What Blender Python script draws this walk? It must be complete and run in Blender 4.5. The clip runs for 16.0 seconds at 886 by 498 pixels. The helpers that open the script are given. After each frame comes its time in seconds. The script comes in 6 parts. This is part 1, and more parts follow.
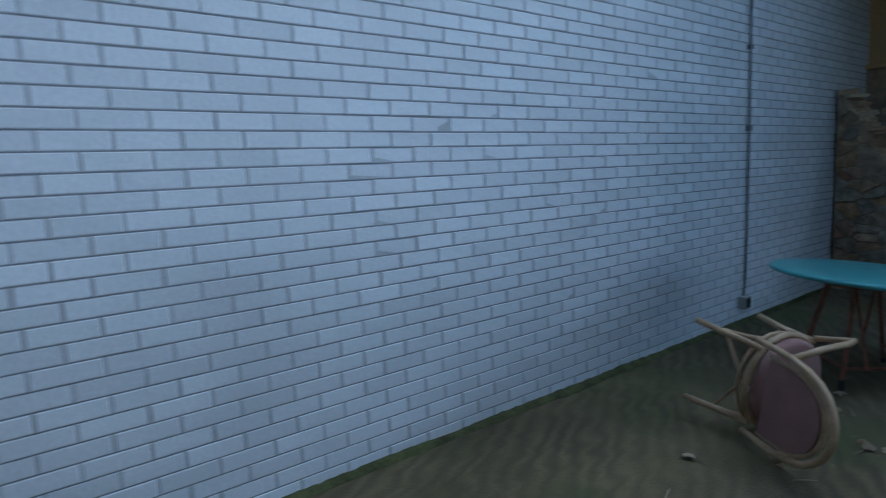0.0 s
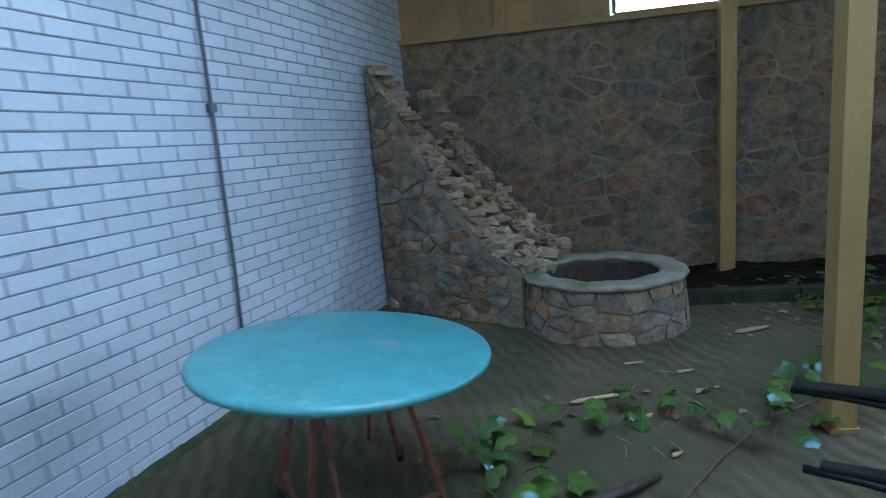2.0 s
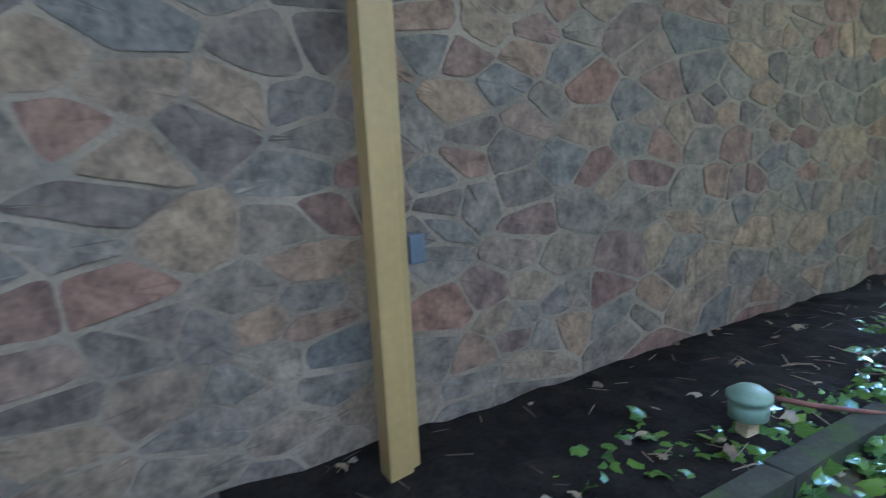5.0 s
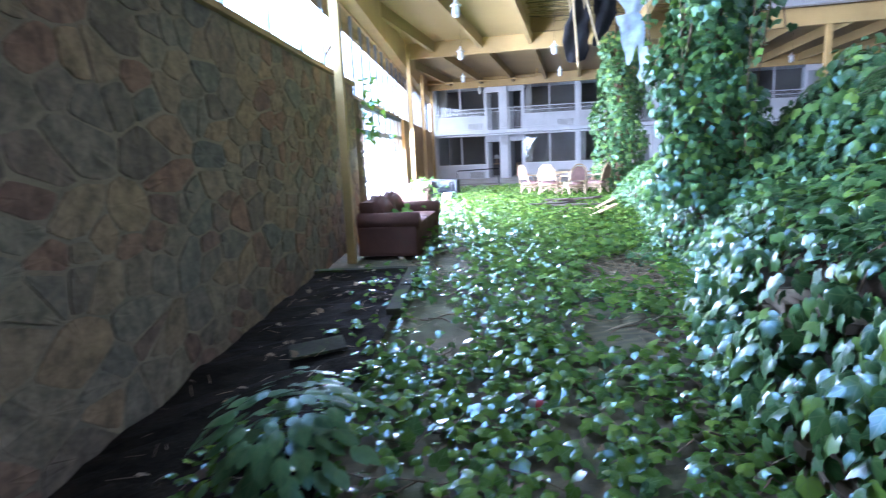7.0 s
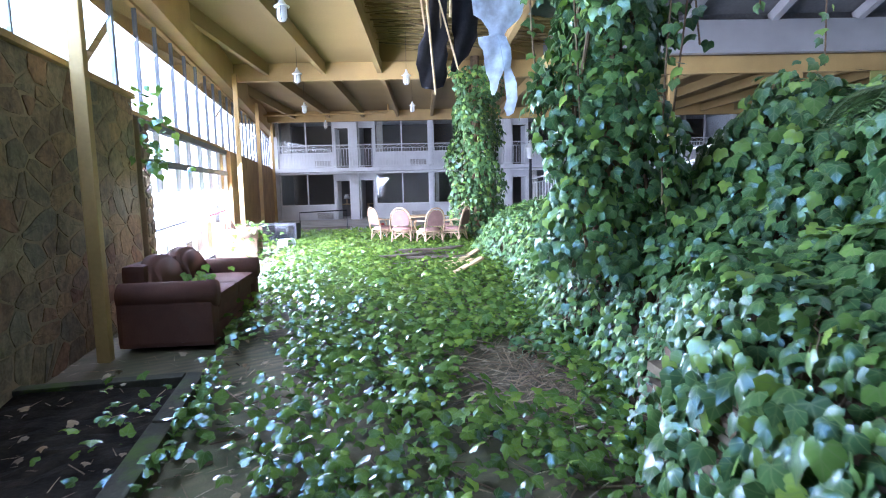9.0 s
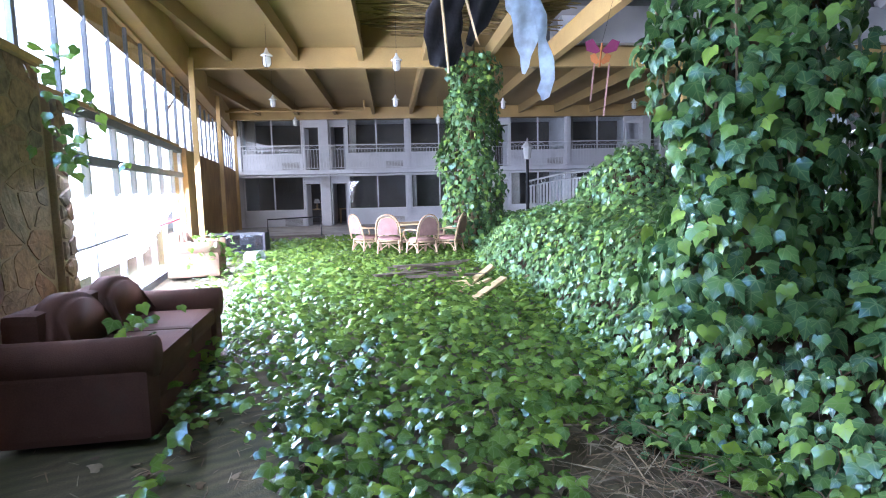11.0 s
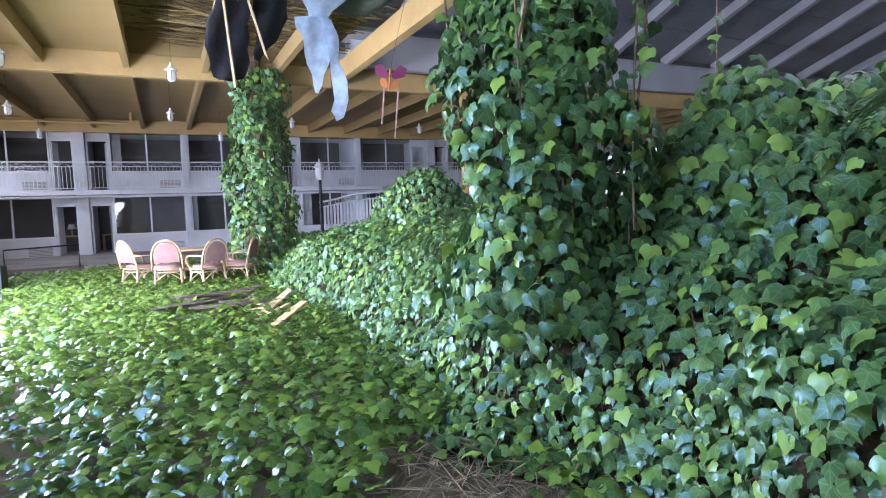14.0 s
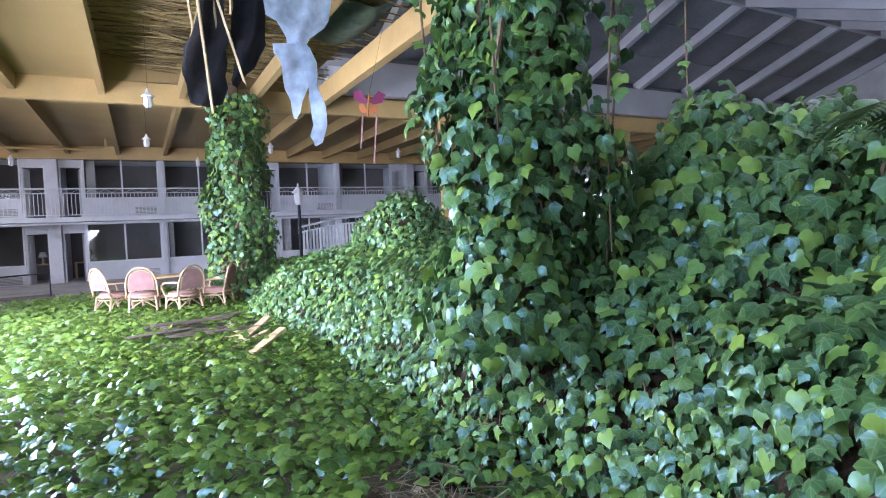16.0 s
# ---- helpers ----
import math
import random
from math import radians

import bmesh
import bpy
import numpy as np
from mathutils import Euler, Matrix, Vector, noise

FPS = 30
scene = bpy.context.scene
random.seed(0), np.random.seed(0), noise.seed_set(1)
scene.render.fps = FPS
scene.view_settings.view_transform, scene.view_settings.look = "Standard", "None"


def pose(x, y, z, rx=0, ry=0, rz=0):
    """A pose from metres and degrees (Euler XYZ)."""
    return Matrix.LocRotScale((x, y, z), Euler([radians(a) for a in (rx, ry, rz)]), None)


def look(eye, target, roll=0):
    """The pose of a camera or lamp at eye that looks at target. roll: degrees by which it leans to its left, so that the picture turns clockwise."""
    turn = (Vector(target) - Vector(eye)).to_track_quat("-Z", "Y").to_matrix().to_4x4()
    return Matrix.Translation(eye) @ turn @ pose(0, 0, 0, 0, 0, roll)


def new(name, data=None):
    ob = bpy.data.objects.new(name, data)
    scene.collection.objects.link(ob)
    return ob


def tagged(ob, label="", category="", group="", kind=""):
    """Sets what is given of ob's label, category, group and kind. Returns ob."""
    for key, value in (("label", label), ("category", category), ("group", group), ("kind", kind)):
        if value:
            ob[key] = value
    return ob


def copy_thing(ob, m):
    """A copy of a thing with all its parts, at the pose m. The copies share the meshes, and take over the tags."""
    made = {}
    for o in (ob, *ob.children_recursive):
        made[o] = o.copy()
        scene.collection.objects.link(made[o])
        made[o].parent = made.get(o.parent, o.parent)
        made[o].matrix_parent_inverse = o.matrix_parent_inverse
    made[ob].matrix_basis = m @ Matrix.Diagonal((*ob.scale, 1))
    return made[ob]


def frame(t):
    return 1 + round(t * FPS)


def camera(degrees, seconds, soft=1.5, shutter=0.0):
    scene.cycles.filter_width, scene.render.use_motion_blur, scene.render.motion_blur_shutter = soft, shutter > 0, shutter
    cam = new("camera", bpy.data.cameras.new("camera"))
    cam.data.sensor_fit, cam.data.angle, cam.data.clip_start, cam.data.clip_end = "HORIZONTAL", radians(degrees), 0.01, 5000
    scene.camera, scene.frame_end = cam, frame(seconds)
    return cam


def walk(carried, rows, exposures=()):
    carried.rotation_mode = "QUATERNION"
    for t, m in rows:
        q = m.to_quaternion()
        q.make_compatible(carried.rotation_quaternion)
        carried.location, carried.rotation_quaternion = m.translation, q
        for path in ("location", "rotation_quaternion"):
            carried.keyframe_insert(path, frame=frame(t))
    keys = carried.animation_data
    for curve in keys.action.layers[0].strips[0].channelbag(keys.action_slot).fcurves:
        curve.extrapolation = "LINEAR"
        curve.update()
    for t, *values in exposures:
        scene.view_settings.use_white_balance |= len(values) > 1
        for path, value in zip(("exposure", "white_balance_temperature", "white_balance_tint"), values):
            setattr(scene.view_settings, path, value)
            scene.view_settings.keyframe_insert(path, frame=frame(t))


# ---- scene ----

# ---- camera ----
cam = camera(76.0, 16.0, soft=1.0, shutter=0.25)
PATH = [
    (0.0, pose(8.684, 2.648, 1.574, 82.69, 2.95, 143.18)),
    (0.5, pose(8.131, 2.727, 1.705, 81.48, 5.33, 133.18)),
    (1.0, pose(7.370, 2.575, 1.655, 80.89, 6.18, 127.66)),
    (1.5, pose(6.631, 2.529, 1.586, 80.26, 4.77, 114.69)),
    (2.0, pose(5.924, 2.455, 1.536, 79.68, 4.84, 109.19)),
    (2.5, pose(5.231, 2.386, 1.499, 78.08, 4.15, 106.00)),
    (3.0, pose(4.615, 2.342, 1.500, 78.50, 4.33, 105.08)),
    (5.5, pose(1.420, 3.015, 1.500, 79.30, 1.22, 52.75)),
    (6.0, pose(1.174, 3.512, 1.500, 81.40, 0.81, 34.42)),
    (6.5, pose(1.083, 4.044, 1.490, 82.31, 3.23, 24.13)),
    (7.0, pose(1.093, 4.645, 1.480, 80.11, 2.64, 12.85)),
    (7.5, pose(1.157, 5.204, 1.500, 81.10, 1.11, 0.27)),
    (8.0, pose(1.147, 5.715, 1.500, 81.50, 1.42, -1.39)),
    (8.5, pose(1.036, 6.296, 1.500, 82.60, 1.41, -1.82)),
    (9.0, pose(0.983, 6.856, 1.500, 83.50, 1.31, -1.75)),
    (11.5, pose(0.379, 8.826, 1.500, 83.90, 1.41, -8.55)),
    (12.0, pose(0.379, 8.826, 1.500, 84.00, 1.41, -17.65)),
    (12.5, pose(0.379, 8.826, 1.500, 83.80, 1.91, -21.59)),
    (13.0, pose(0.379, 8.826, 1.500, 84.10, 1.91, -23.80)),
    (13.5, pose(0.379, 8.826, 1.500, 84.50, 1.81, -25.13)),
    (14.0, pose(0.376, 8.821, 1.500, 85.30, 1.81, -26.05)),
    (14.5, pose(0.376, 8.821, 1.500, 86.10, 1.90, -26.77)),
    (15.0, pose(0.376, 8.821, 1.500, 86.70, 2.00, -27.28)),
    (15.5, pose(0.376, 8.821, 1.500, 87.20, 2.10, -27.60)),
    (16.0, pose(0.376, 8.821, 1.500, 87.60, 2.40, -28.10)),
]
EXPOSURES = [(0.0, -1.3, 5000, 7), (0.5, -1.1, 5000, 7), (1.0, -0.7, 5000, 7), (2.0, 0.25, 5200, 9), (3.2, 0.95, 6000, 13), (5.4, 1.75, 4850, 19), (6.0, 1.15, 4900, 21), (6.5, 0.75, 5000, 22), (7.5, 0.2, 5200, 24), (9.0, -0.05, 5450, 26), (11.5, -0.35, 5600, 26), (16.0, -0.35, 5700, 28)]
walk(cam, PATH, EXPOSURES)

# ---- light ----
world = bpy.data.worlds.new("world")
scene.world = world
world.use_nodes = True
wn = world.node_tree.nodes
sky = wn.new("ShaderNodeTexSky")
sky.sky_type = "NISHITA"
sky.sun_disc = False
sky.sun_elevation = radians(52)
sky.sun_rotation = radians(250)
world.node_tree.links.new(sky.outputs[0], wn["Background"].inputs["Color"])
wn["Background"].inputs["Strength"].default_value = 0.06

sun_data = bpy.data.lights.new("sun", "SUN")
sun_data.energy = 1.0
sun_data.angle = radians(10)
sun_data.color = (1.0, 0.95, 0.86)
sun = new("sun", sun_data)
sun.matrix_basis = look((-20, 5, 30), (0, 16, 0))


def area_lamp(name, m, w, h, power, color):
    data = bpy.data.lights.new(name, "AREA")
    data.shape, data.size, data.size_y, data.energy, data.color = "RECTANGLE", w, h, power, color
    ob = new(name, data)
    ob.matrix_basis = m
    return ob


SKEW = 10.4                      # the stone and window wall leans away from the y axis by this
WALL = pose(0, 0, 0, 0, 0, SKEW)  # wall frame: x = distance from the wall, y = way along it


def in_wall(d, s, z):
    return WALL @ Vector((d, s, z))


def lamp_in_wall(name, s0, s1, z0, z1, power, color):
    c = in_wall(-0.28, (s0 + s1) / 2, (z0 + z1) / 2)
    t = in_wall(2.0, (s0 + s1) / 2, (z0 + z1) / 2 - 1.5)
    return area_lamp(name, look(c, t), s1 - s0, z1 - z0, power, color)


DAY = (0.82, 0.88, 1.0)
lamp_in_wall("daylight_window", 14.3, 21.8, 0.1, 2.4, 3200, DAY)
lamp_in_wall("daylight_clerestory", 8.5, 14.2, 2.75, 4.0, 500, (0.6, 0.8, 1.0))
lamp_in_wall("daylight_clerestory_mid", 14.4, 22.0, 2.75, 4.0, 200, DAY)
lamp_in_wall("daylight_clerestory_far", 22.2, 34.8, 2.75, 4.0, 260, (0.97, 0.98, 1.0))
# the open skylight over the planter
skylight = area_lamp("daylight_skylight", look((4.9, 3.5, 5.6), (4.4, 3.0, 0)), 3.6, 3.6, 115, (0.62, 0.81, 1.0))
skylight.data.spread = radians(135)
# the glazed atrium beyond it
area_lamp("daylight_atrium", look((9.0, 12.9, 6.2), (7.6, 13.2, 0)), 9.0, 3.2, 150, (0.9, 0.95, 1.0))

# ---- materials ----
def material(name, base, rough=0.7, metal=0.0, var=0.18, scale=3.0, fine=60.0, bump=0.15, rand=0.0, stain=None, stain_at=0.55, spec=0.5, island=False, coords="Object", transl=0.0, fine_amt=0.5):
    m = bpy.data.materials.new(name)
    m.use_nodes = True
    nt = m.node_tree
    n, l = nt.nodes, nt.links
    b = n["Principled BSDF"]
    b.inputs["Roughness"].default_value = rough
    b.inputs["Metallic"].default_value = metal
    b.inputs["Specular IOR Level"].default_value = spec
    tc = n.new("ShaderNodeTexCoord")
    big = n.new("ShaderNodeTexNoise")
    big.inputs["Scale"].default_value = scale
    big.inputs["Detail"].default_value = 6
    small = n.new("ShaderNodeTexNoise")
    small.inputs["Scale"].default_value = fine
    small.inputs["Detail"].default_value = 4
    for t in (big, small):
        l.new(tc.outputs[coords], t.inputs["Vector"])
    add = n.new("ShaderNodeMath")
    add.operation = "MULTIPLY_ADD"
    l.new(small.outputs["Fac"], add.inputs[0])
    add.inputs[1].default_value = fine_amt
    l.new(big.outputs["Fac"], add.inputs[2])
    ramp = n.new("ShaderNodeMapRange")
    l.new(add.outputs[0], ramp.inputs["Value"])
    ramp.inputs["From Min"].default_value = 0.45 + fine_amt * 0.2
    ramp.inputs["From Max"].default_value = 0.6 + fine_amt * 0.8
    ramp.inputs["To Min"].default_value = 1 - var
    ramp.inputs["To Max"].default_value = 1 + var
    tone = ramp.outputs[0]
    if rand:
        src = n.new("ShaderNodeNewGeometry").outputs["Random Per Island"] if island else n.new("ShaderNodeObjectInfo").outputs["Random"]
        mr = n.new("ShaderNodeMapRange")
        mr.inputs["To Min"].default_value, mr.inputs["To Max"].default_value = 1 - rand, 1 + rand
        l.new(src, mr.inputs["Value"])
        mm = n.new("ShaderNodeMath")
        mm.operation = "MULTIPLY"
        l.new(tone, mm.inputs[0])
        l.new(mr.outputs[0], mm.inputs[1])
        tone = mm.outputs[0]
    col = n.new("ShaderNodeVectorMath")
    col.operation = "SCALE"
    col.inputs[0].default_value = base
    l.new(tone, col.inputs["Scale"])
    out = col.outputs[0]
    if stain:
        st = n.new("ShaderNodeTexNoise")
        st.inputs["Scale"].default_value = scale * 0.6
        st.inputs["Detail"].default_value = 8
        st.inputs["Roughness"].default_value = 0.65
        mp = n.new("ShaderNodeMapping")
        mp.inputs["Location"].default_value = (3.1, 7.7, 1.3)
        l.new(tc.outputs[coords], mp.inputs["Vector"])
        l.new(mp.outputs[0], st.inputs["Vector"])
        sr = n.new("ShaderNodeMapRange")
        sr.inputs["From Min"].default_value, sr.inputs["From Max"].default_value = stain_at, stain_at + 0.14
        l.new(st.outputs["Fac"], sr.inputs["Value"])
        mix = n.new("ShaderNodeMix")
        mix.data_type = "RGBA"
        l.new(sr.outputs[0], mix.inputs["Factor"])
        l.new(out, mix.inputs["A"])
        mix.inputs["B"].default_value = (*stain, 1)
        out = mix.outputs["Result"]
    l.new(out, b.inputs["Base Color"])
    if bump:
        bp = n.new("ShaderNodeBump")
        bp.inputs["Strength"].default_value = bump
        bp.inputs["Distance"].default_value = 0.01
        l.new(add.outputs[0], bp.inputs["Height"])
        l.new(bp.outputs[0], b.inputs["Normal"])
    if transl:
        tr = n.new("ShaderNodeBsdfTranslucent")
        l.new(out, tr.inputs["Color"])
        ms = n.new("ShaderNodeMixShader")
        ms.inputs[0].default_value = transl
        l.new(b.outputs[0], ms.inputs[1])
        l.new(tr.outputs[0], ms.inputs[2])
        l.new(ms.outputs[0], n["Material Output"].inputs["Surface"])
    return m


def palette(name, colors, rough, island, bump=0.4, fine=40.0, scale=8.0, spec=0.4, transl=0.0, var=0.25):
    """A material that picks one of several colours for each piece."""
    m = material(name, (1, 1, 1), rough, 0, var, scale, fine, bump, spec=spec)
    n, l = m.node_tree.nodes, m.node_tree.links
    src = n.new("ShaderNodeNewGeometry").outputs["Random Per Island"] if island else n.new("ShaderNodeObjectInfo").outputs["Random"]
    ramp = n.new("ShaderNodeValToRGB")
    ramp.color_ramp.interpolation = "LINEAR"
    els = ramp.color_ramp.elements
    for k, c in enumerate(colors):
        e = els[k] if k < 2 else els.new(k / (len(colors) - 1))
        e.position = k / (len(colors) - 1)
        e.color = (*c, 1)
    l.new(src, ramp.inputs[0])
    b = n["Principled BSDF"]
    old = b.inputs["Base Color"].links[0].from_socket
    mul = n.new("ShaderNodeMix")
    mul.data_type, mul.blend_type = "RGBA", "MULTIPLY"
    mul.inputs["Factor"].default_value = 1
    l.new(ramp.outputs[0], mul.inputs["A"])
    l.new(old, mul.inputs["B"])
    l.new(mul.outputs["Result"], b.inputs["Base Color"])
    if transl:
        tr = n.new("ShaderNodeBsdfTranslucent")
        l.new(mul.outputs["Result"], tr.inputs["Color"])
        ms = n.new("ShaderNodeMixShader")
        ms.inputs[0].default_value = transl
        l.new(b.outputs[0], ms.inputs[1])
        l.new(tr.outputs[0], ms.inputs[2])
        l.new(ms.outputs[0], n["Material Output"].inputs["Surface"])
    return m


def glass_material(name, rough=0.02, tint=(0.9, 0.95, 0.95)):
    m = bpy.data.materials.new(name)
    m.use_nodes = True
    b = m.node_tree.nodes["Principled BSDF"]
    b.inputs["Base Color"].default_value = (*tint, 1)
    b.inputs["Roughness"].default_value = rough
    b.inputs["Transmission Weight"].default_value = 1.0
    b.inputs["IOR"].default_value = 1.1
    return m


def glow_material(name, color, strength):
    m = bpy.data.materials.new(name)
    m.use_nodes = True
    n = m.node_tree.nodes
    e = n.new("ShaderNodeEmission")
    e.inputs["Color"].default_value = (*color, 1)
    e.inputs["Strength"].default_value = strength
    m.node_tree.links.new(e.outputs[0], n["Material Output"].inputs["Surface"])
    return m


WHITE_PAINT = material("white_painted_brick", (0.66, 0.70, 0.74), 0.45, var=0.10, scale=1.2, fine=45, bump=0.35, rand=0.07)
HEAD_JOINT = material("painted_head_joint", (0.47, 0.50, 0.54), 0.6, var=0.18, scale=3, fine=60, bump=0.3)
WHITE_PAINT_ISL = material("white_painted_brick_joined", (0.66, 0.70, 0.74), 0.45, var=0.10, scale=1.2, fine=45, bump=0.35, rand=0.07, island=True)
# painted mortar, darkened in colour for the shadow in the raked bed joints
JOINT_SHADE = material("painted_mortar_shade", (0.22, 0.24, 0.265), 0.8, var=0.2, scale=2, fine=80, bump=0.3)
MORTAR = material("mortar", (0.29, 0.225, 0.145), 0.95, var=0.35, scale=2.2, fine=50, bump=0.6, stain=(0.19, 0.165, 0.12), stain_at=0.55)
STONES = [(0.238, 0.17, 0.106), (0.302, 0.209, 0.123), (0.2, 0.17, 0.128), (0.27, 0.145, 0.088), (0.259, 0.209, 0.141), (0.162, 0.141, 0.11), (0.346, 0.233, 0.128), (0.205, 0.116, 0.079), (0.238, 0.194, 0.136), (0.173, 0.126, 0.088), (0.292, 0.228, 0.145)]
STONE = palette("rubble_stone", STONES, 0.85, False, bump=0.8, fine=34, scale=9, var=0.45)
STONE_ISL = palette("rubble_stone_joined", STONES, 0.85, True, bump=0.8, fine=34, scale=9, var=0.45)
LIGHT_STONES = [(0.45, 0.35, 0.22), (0.35, 0.24, 0.15), (0.50, 0.41, 0.28), (0.30, 0.20, 0.125), (0.41, 0.31, 0.18)]
WARM_STONES = [(0.34, 0.25, 0.15), (0.24, 0.20, 0.15), (0.40, 0.31, 0.19), (0.27, 0.15, 0.095), (0.30, 0.265, 0.20), (0.19, 0.17, 0.14), (0.38, 0.24, 0.12), (0.28, 0.22, 0.15)]
WARM_STONE = palette("chute_stone", WARM_STONES, 0.85, False, bump=0.8, fine=34, scale=9, var=0.4)
PALE_STONE = palette("pale_broken_stone", LIGHT_STONES, 0.9, False, bump=0.7, fine=30, scale=6)
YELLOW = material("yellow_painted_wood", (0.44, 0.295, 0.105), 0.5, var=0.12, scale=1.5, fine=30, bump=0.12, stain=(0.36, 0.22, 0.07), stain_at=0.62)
# yellow paint again, base colour lowered to stand for the ceiling's weaker light
YELLOW_CEIL_DIM = material("yellow_ceiling_board_dim", (0.285, 0.195, 0.068), 0.6, var=0.10, scale=0.7, fine=20, bump=0.08, stain=(0.34, 0.2, 0.06), stain_at=0.64)
TAN_PLY = material("tan_plywood", (0.45, 0.29, 0.12), 0.7, var=0.2, scale=1.5, fine=25, bump=0.15, stain=(0.25, 0.15, 0.07))
ROTTEN = palette("rotten_laths", [(0.16, 0.11, 0.04), (0.30, 0.22, 0.07), (0.09, 0.07, 0.03), (0.36, 0.28, 0.10), (0.22, 0.15, 0.07)], 0.9, True, bump=0.5)
BROKEN_WOOD = material("fresh_broken_wood", (0.58, 0.42, 0.22), 0.8, var=0.25, scale=6, fine=50, bump=0.3, rand=0.2)
DARK_WOOD = material("wet_dark_wood", (0.09, 0.065, 0.045), 0.6, var=0.35, scale=6, fine=50, bump=0.5)
SOIL = material("dark_soil", (0.018, 0.014, 0.010), 0.95, var=0.5, scale=6, fine=40, bump=1.0, stain=(0.035, 0.026, 0.017), spec=0.1)
STRAW_SOIL = material("straw_covered_soil", (0.075, 0.05, 0.03), 0.95, var=0.5, scale=7, fine=60, bump=1.0, stain=(0.03, 0.021, 0.013), spec=0.2)
KERB = material("mossy_kerb", (0.055, 0.052, 0.036), 0.95, spec=0.15, var=0.3, scale=4, fine=40, bump=0.6, stain=(0.06, 0.09, 0.02), stain_at=0.5)
CONCRETE = material("grey_concrete", (0.38, 0.37, 0.34), 0.85, var=0.2, scale=1.5, fine=40, bump=0.3, stain=(0.2, 0.19, 0.16))
FACADE_WHITE = material("chalky_white_panel", (0.72, 0.73, 0.74), 0.6, var=0.12, scale=1.0, fine=20, bump=0.05, stain=(0.5, 0.5, 0.48), stain_at=0.6)
FRAME_WHITE = material("white_metal_frame", (0.75, 0.76, 0.76), 0.4, var=0.08, bump=0.03)
# whitish room walls, with the dimness indoors put into a dark base colour
ROOM_SHADE = material("room_wall_shade", (0.17, 0.16, 0.145), 0.9, var=0.3, scale=0.5, bump=0.05)
CURTAIN = material("faded_curtain", (0.5, 0.47, 0.42), 0.9, var=0.2, scale=2)
GREY_METAL = material("grey_roof_panel", (0.17, 0.168, 0.162), 0.6, var=0.25, scale=0.6, fine=12, bump=0.1, stain=(0.11, 0.108, 0.1), rand=0.15, island=True)
GREY_BEAM = material("grey_painted_steel", (0.37, 0.365, 0.35), 0.5, var=0.12, scale=1.2, bump=0.06, stain=(0.34, 0.33, 0.3), stain_at=0.6)
DARK_METAL = material("dark_metal", (0.03, 0.032, 0.035), 0.45, 0.6, var=0.3, bump=0.1)
BLACK_PLASTIC = material("black_plastic", (0.02, 0.02, 0.022), 0.4, var=0.2, bump=0.05)
SOFA = material("brown_striped_upholstery", (0.11, 0.052, 0.037), 0.95, spec=0.2, var=0.2, scale=3, fine=120, bump=0.3, stain=(0.10, 0.06, 0.045))
SOFA_TAN = material("tan_upholstery", (0.27, 0.165, 0.11), 0.95, var=0.2, scale=3, fine=120, bump=0.3)
RATTAN = material("pale_rattan", (0.46, 0.32, 0.185), 0.5, var=0.2, scale=8, fine=60, bump=0.2)
RATTAN_PAD = material("pink_brown_pad", (0.31, 0.175, 0.15), 0.9, var=0.18, scale=6, fine=120, bump=0.2)
TURQUOISE = material("turquoise_painted_metal", (0.11, 0.36, 0.37), 0.3, var=0.16, scale=5, fine=40, bump=0.08, stain=(0.30, 0.43, 0.36), stain_at=0.56)
RUST = material("rusty_tube", (0.24, 0.10, 0.06), 0.7, 0.2, var=0.35, scale=10, fine=60, bump=0.3)
CONDUIT = material("grey_conduit", (0.17, 0.19, 0.21), 0.45, 0.5, var=0.2)
FELT = material("black_roofing_felt", (0.03, 0.028, 0.03), 0.8, var=0.4, scale=4, fine=40, bump=0.5)
PLASTIC_SHEET = material("white_plastic_sheet", (0.68, 0.76, 0.84), 0.3, var=0.25, scale=3, fine=12, bump=0.4, transl=0.4)
LAMP_WHITE = material("lamp_white_enamel", (0.75, 0.74, 0.7), 0.35, var=0.08)
LEAVES = [(0.048, 0.105, 0.032), (0.075, 0.15, 0.04), (0.055, 0.125, 0.046), (0.105, 0.195, 0.045), (0.06, 0.135, 0.044), (0.085, 0.17, 0.042), (0.15, 0.27, 0.05), (0.26, 0.38, 0.055)]
IVY = palette("ivy_leaf", LEAVES, 0.28, True, bump=0.1, fine=25, scale=12, spec=0.5, transl=0.14, var=0.15)
GROUND_LEAVES = [(0.075, 0.145, 0.022), (0.12, 0.21, 0.027), (0.06, 0.125, 0.028), (0.15, 0.25, 0.03), (0.10, 0.18, 0.027), (0.13, 0.22, 0.03), (0.24, 0.35, 0.04)]
IVY_GROUND = palette("ground_ivy_leaf", GROUND_LEAVES, 0.23, True, bump=0.1, fine=25, scale=12, spec=0.5, transl=0.2, var=0.15)
STEM = material("ivy_stem", (0.17, 0.11, 0.06), 0.85, var=0.3, scale=10, bump=0.3)
LITTER = palette("dry_litter", [(0.20, 0.13, 0.07), (0.32, 0.23, 0.13), (0.12, 0.08, 0.05), (0.42, 0.34, 0.22)], 0.9, True, bump=0.3)
PALM = palette("palm_leaflet", [(0.08, 0.15, 0.05), (0.13, 0.2, 0.07), (0.18, 0.25, 0.1)], 0.4, True, transl=0.25)
HOSTA = palette("variegated_leaf", [(0.06, 0.14, 0.05), (0.16, 0.26, 0.1), (0.1, 0.2, 0.07)], 0.35, True, transl=0.2)
POOL = material("blue_pool_cover", (0.05, 0.28, 0.5), 0.3, var=0.15, scale=1, bump=0.1)
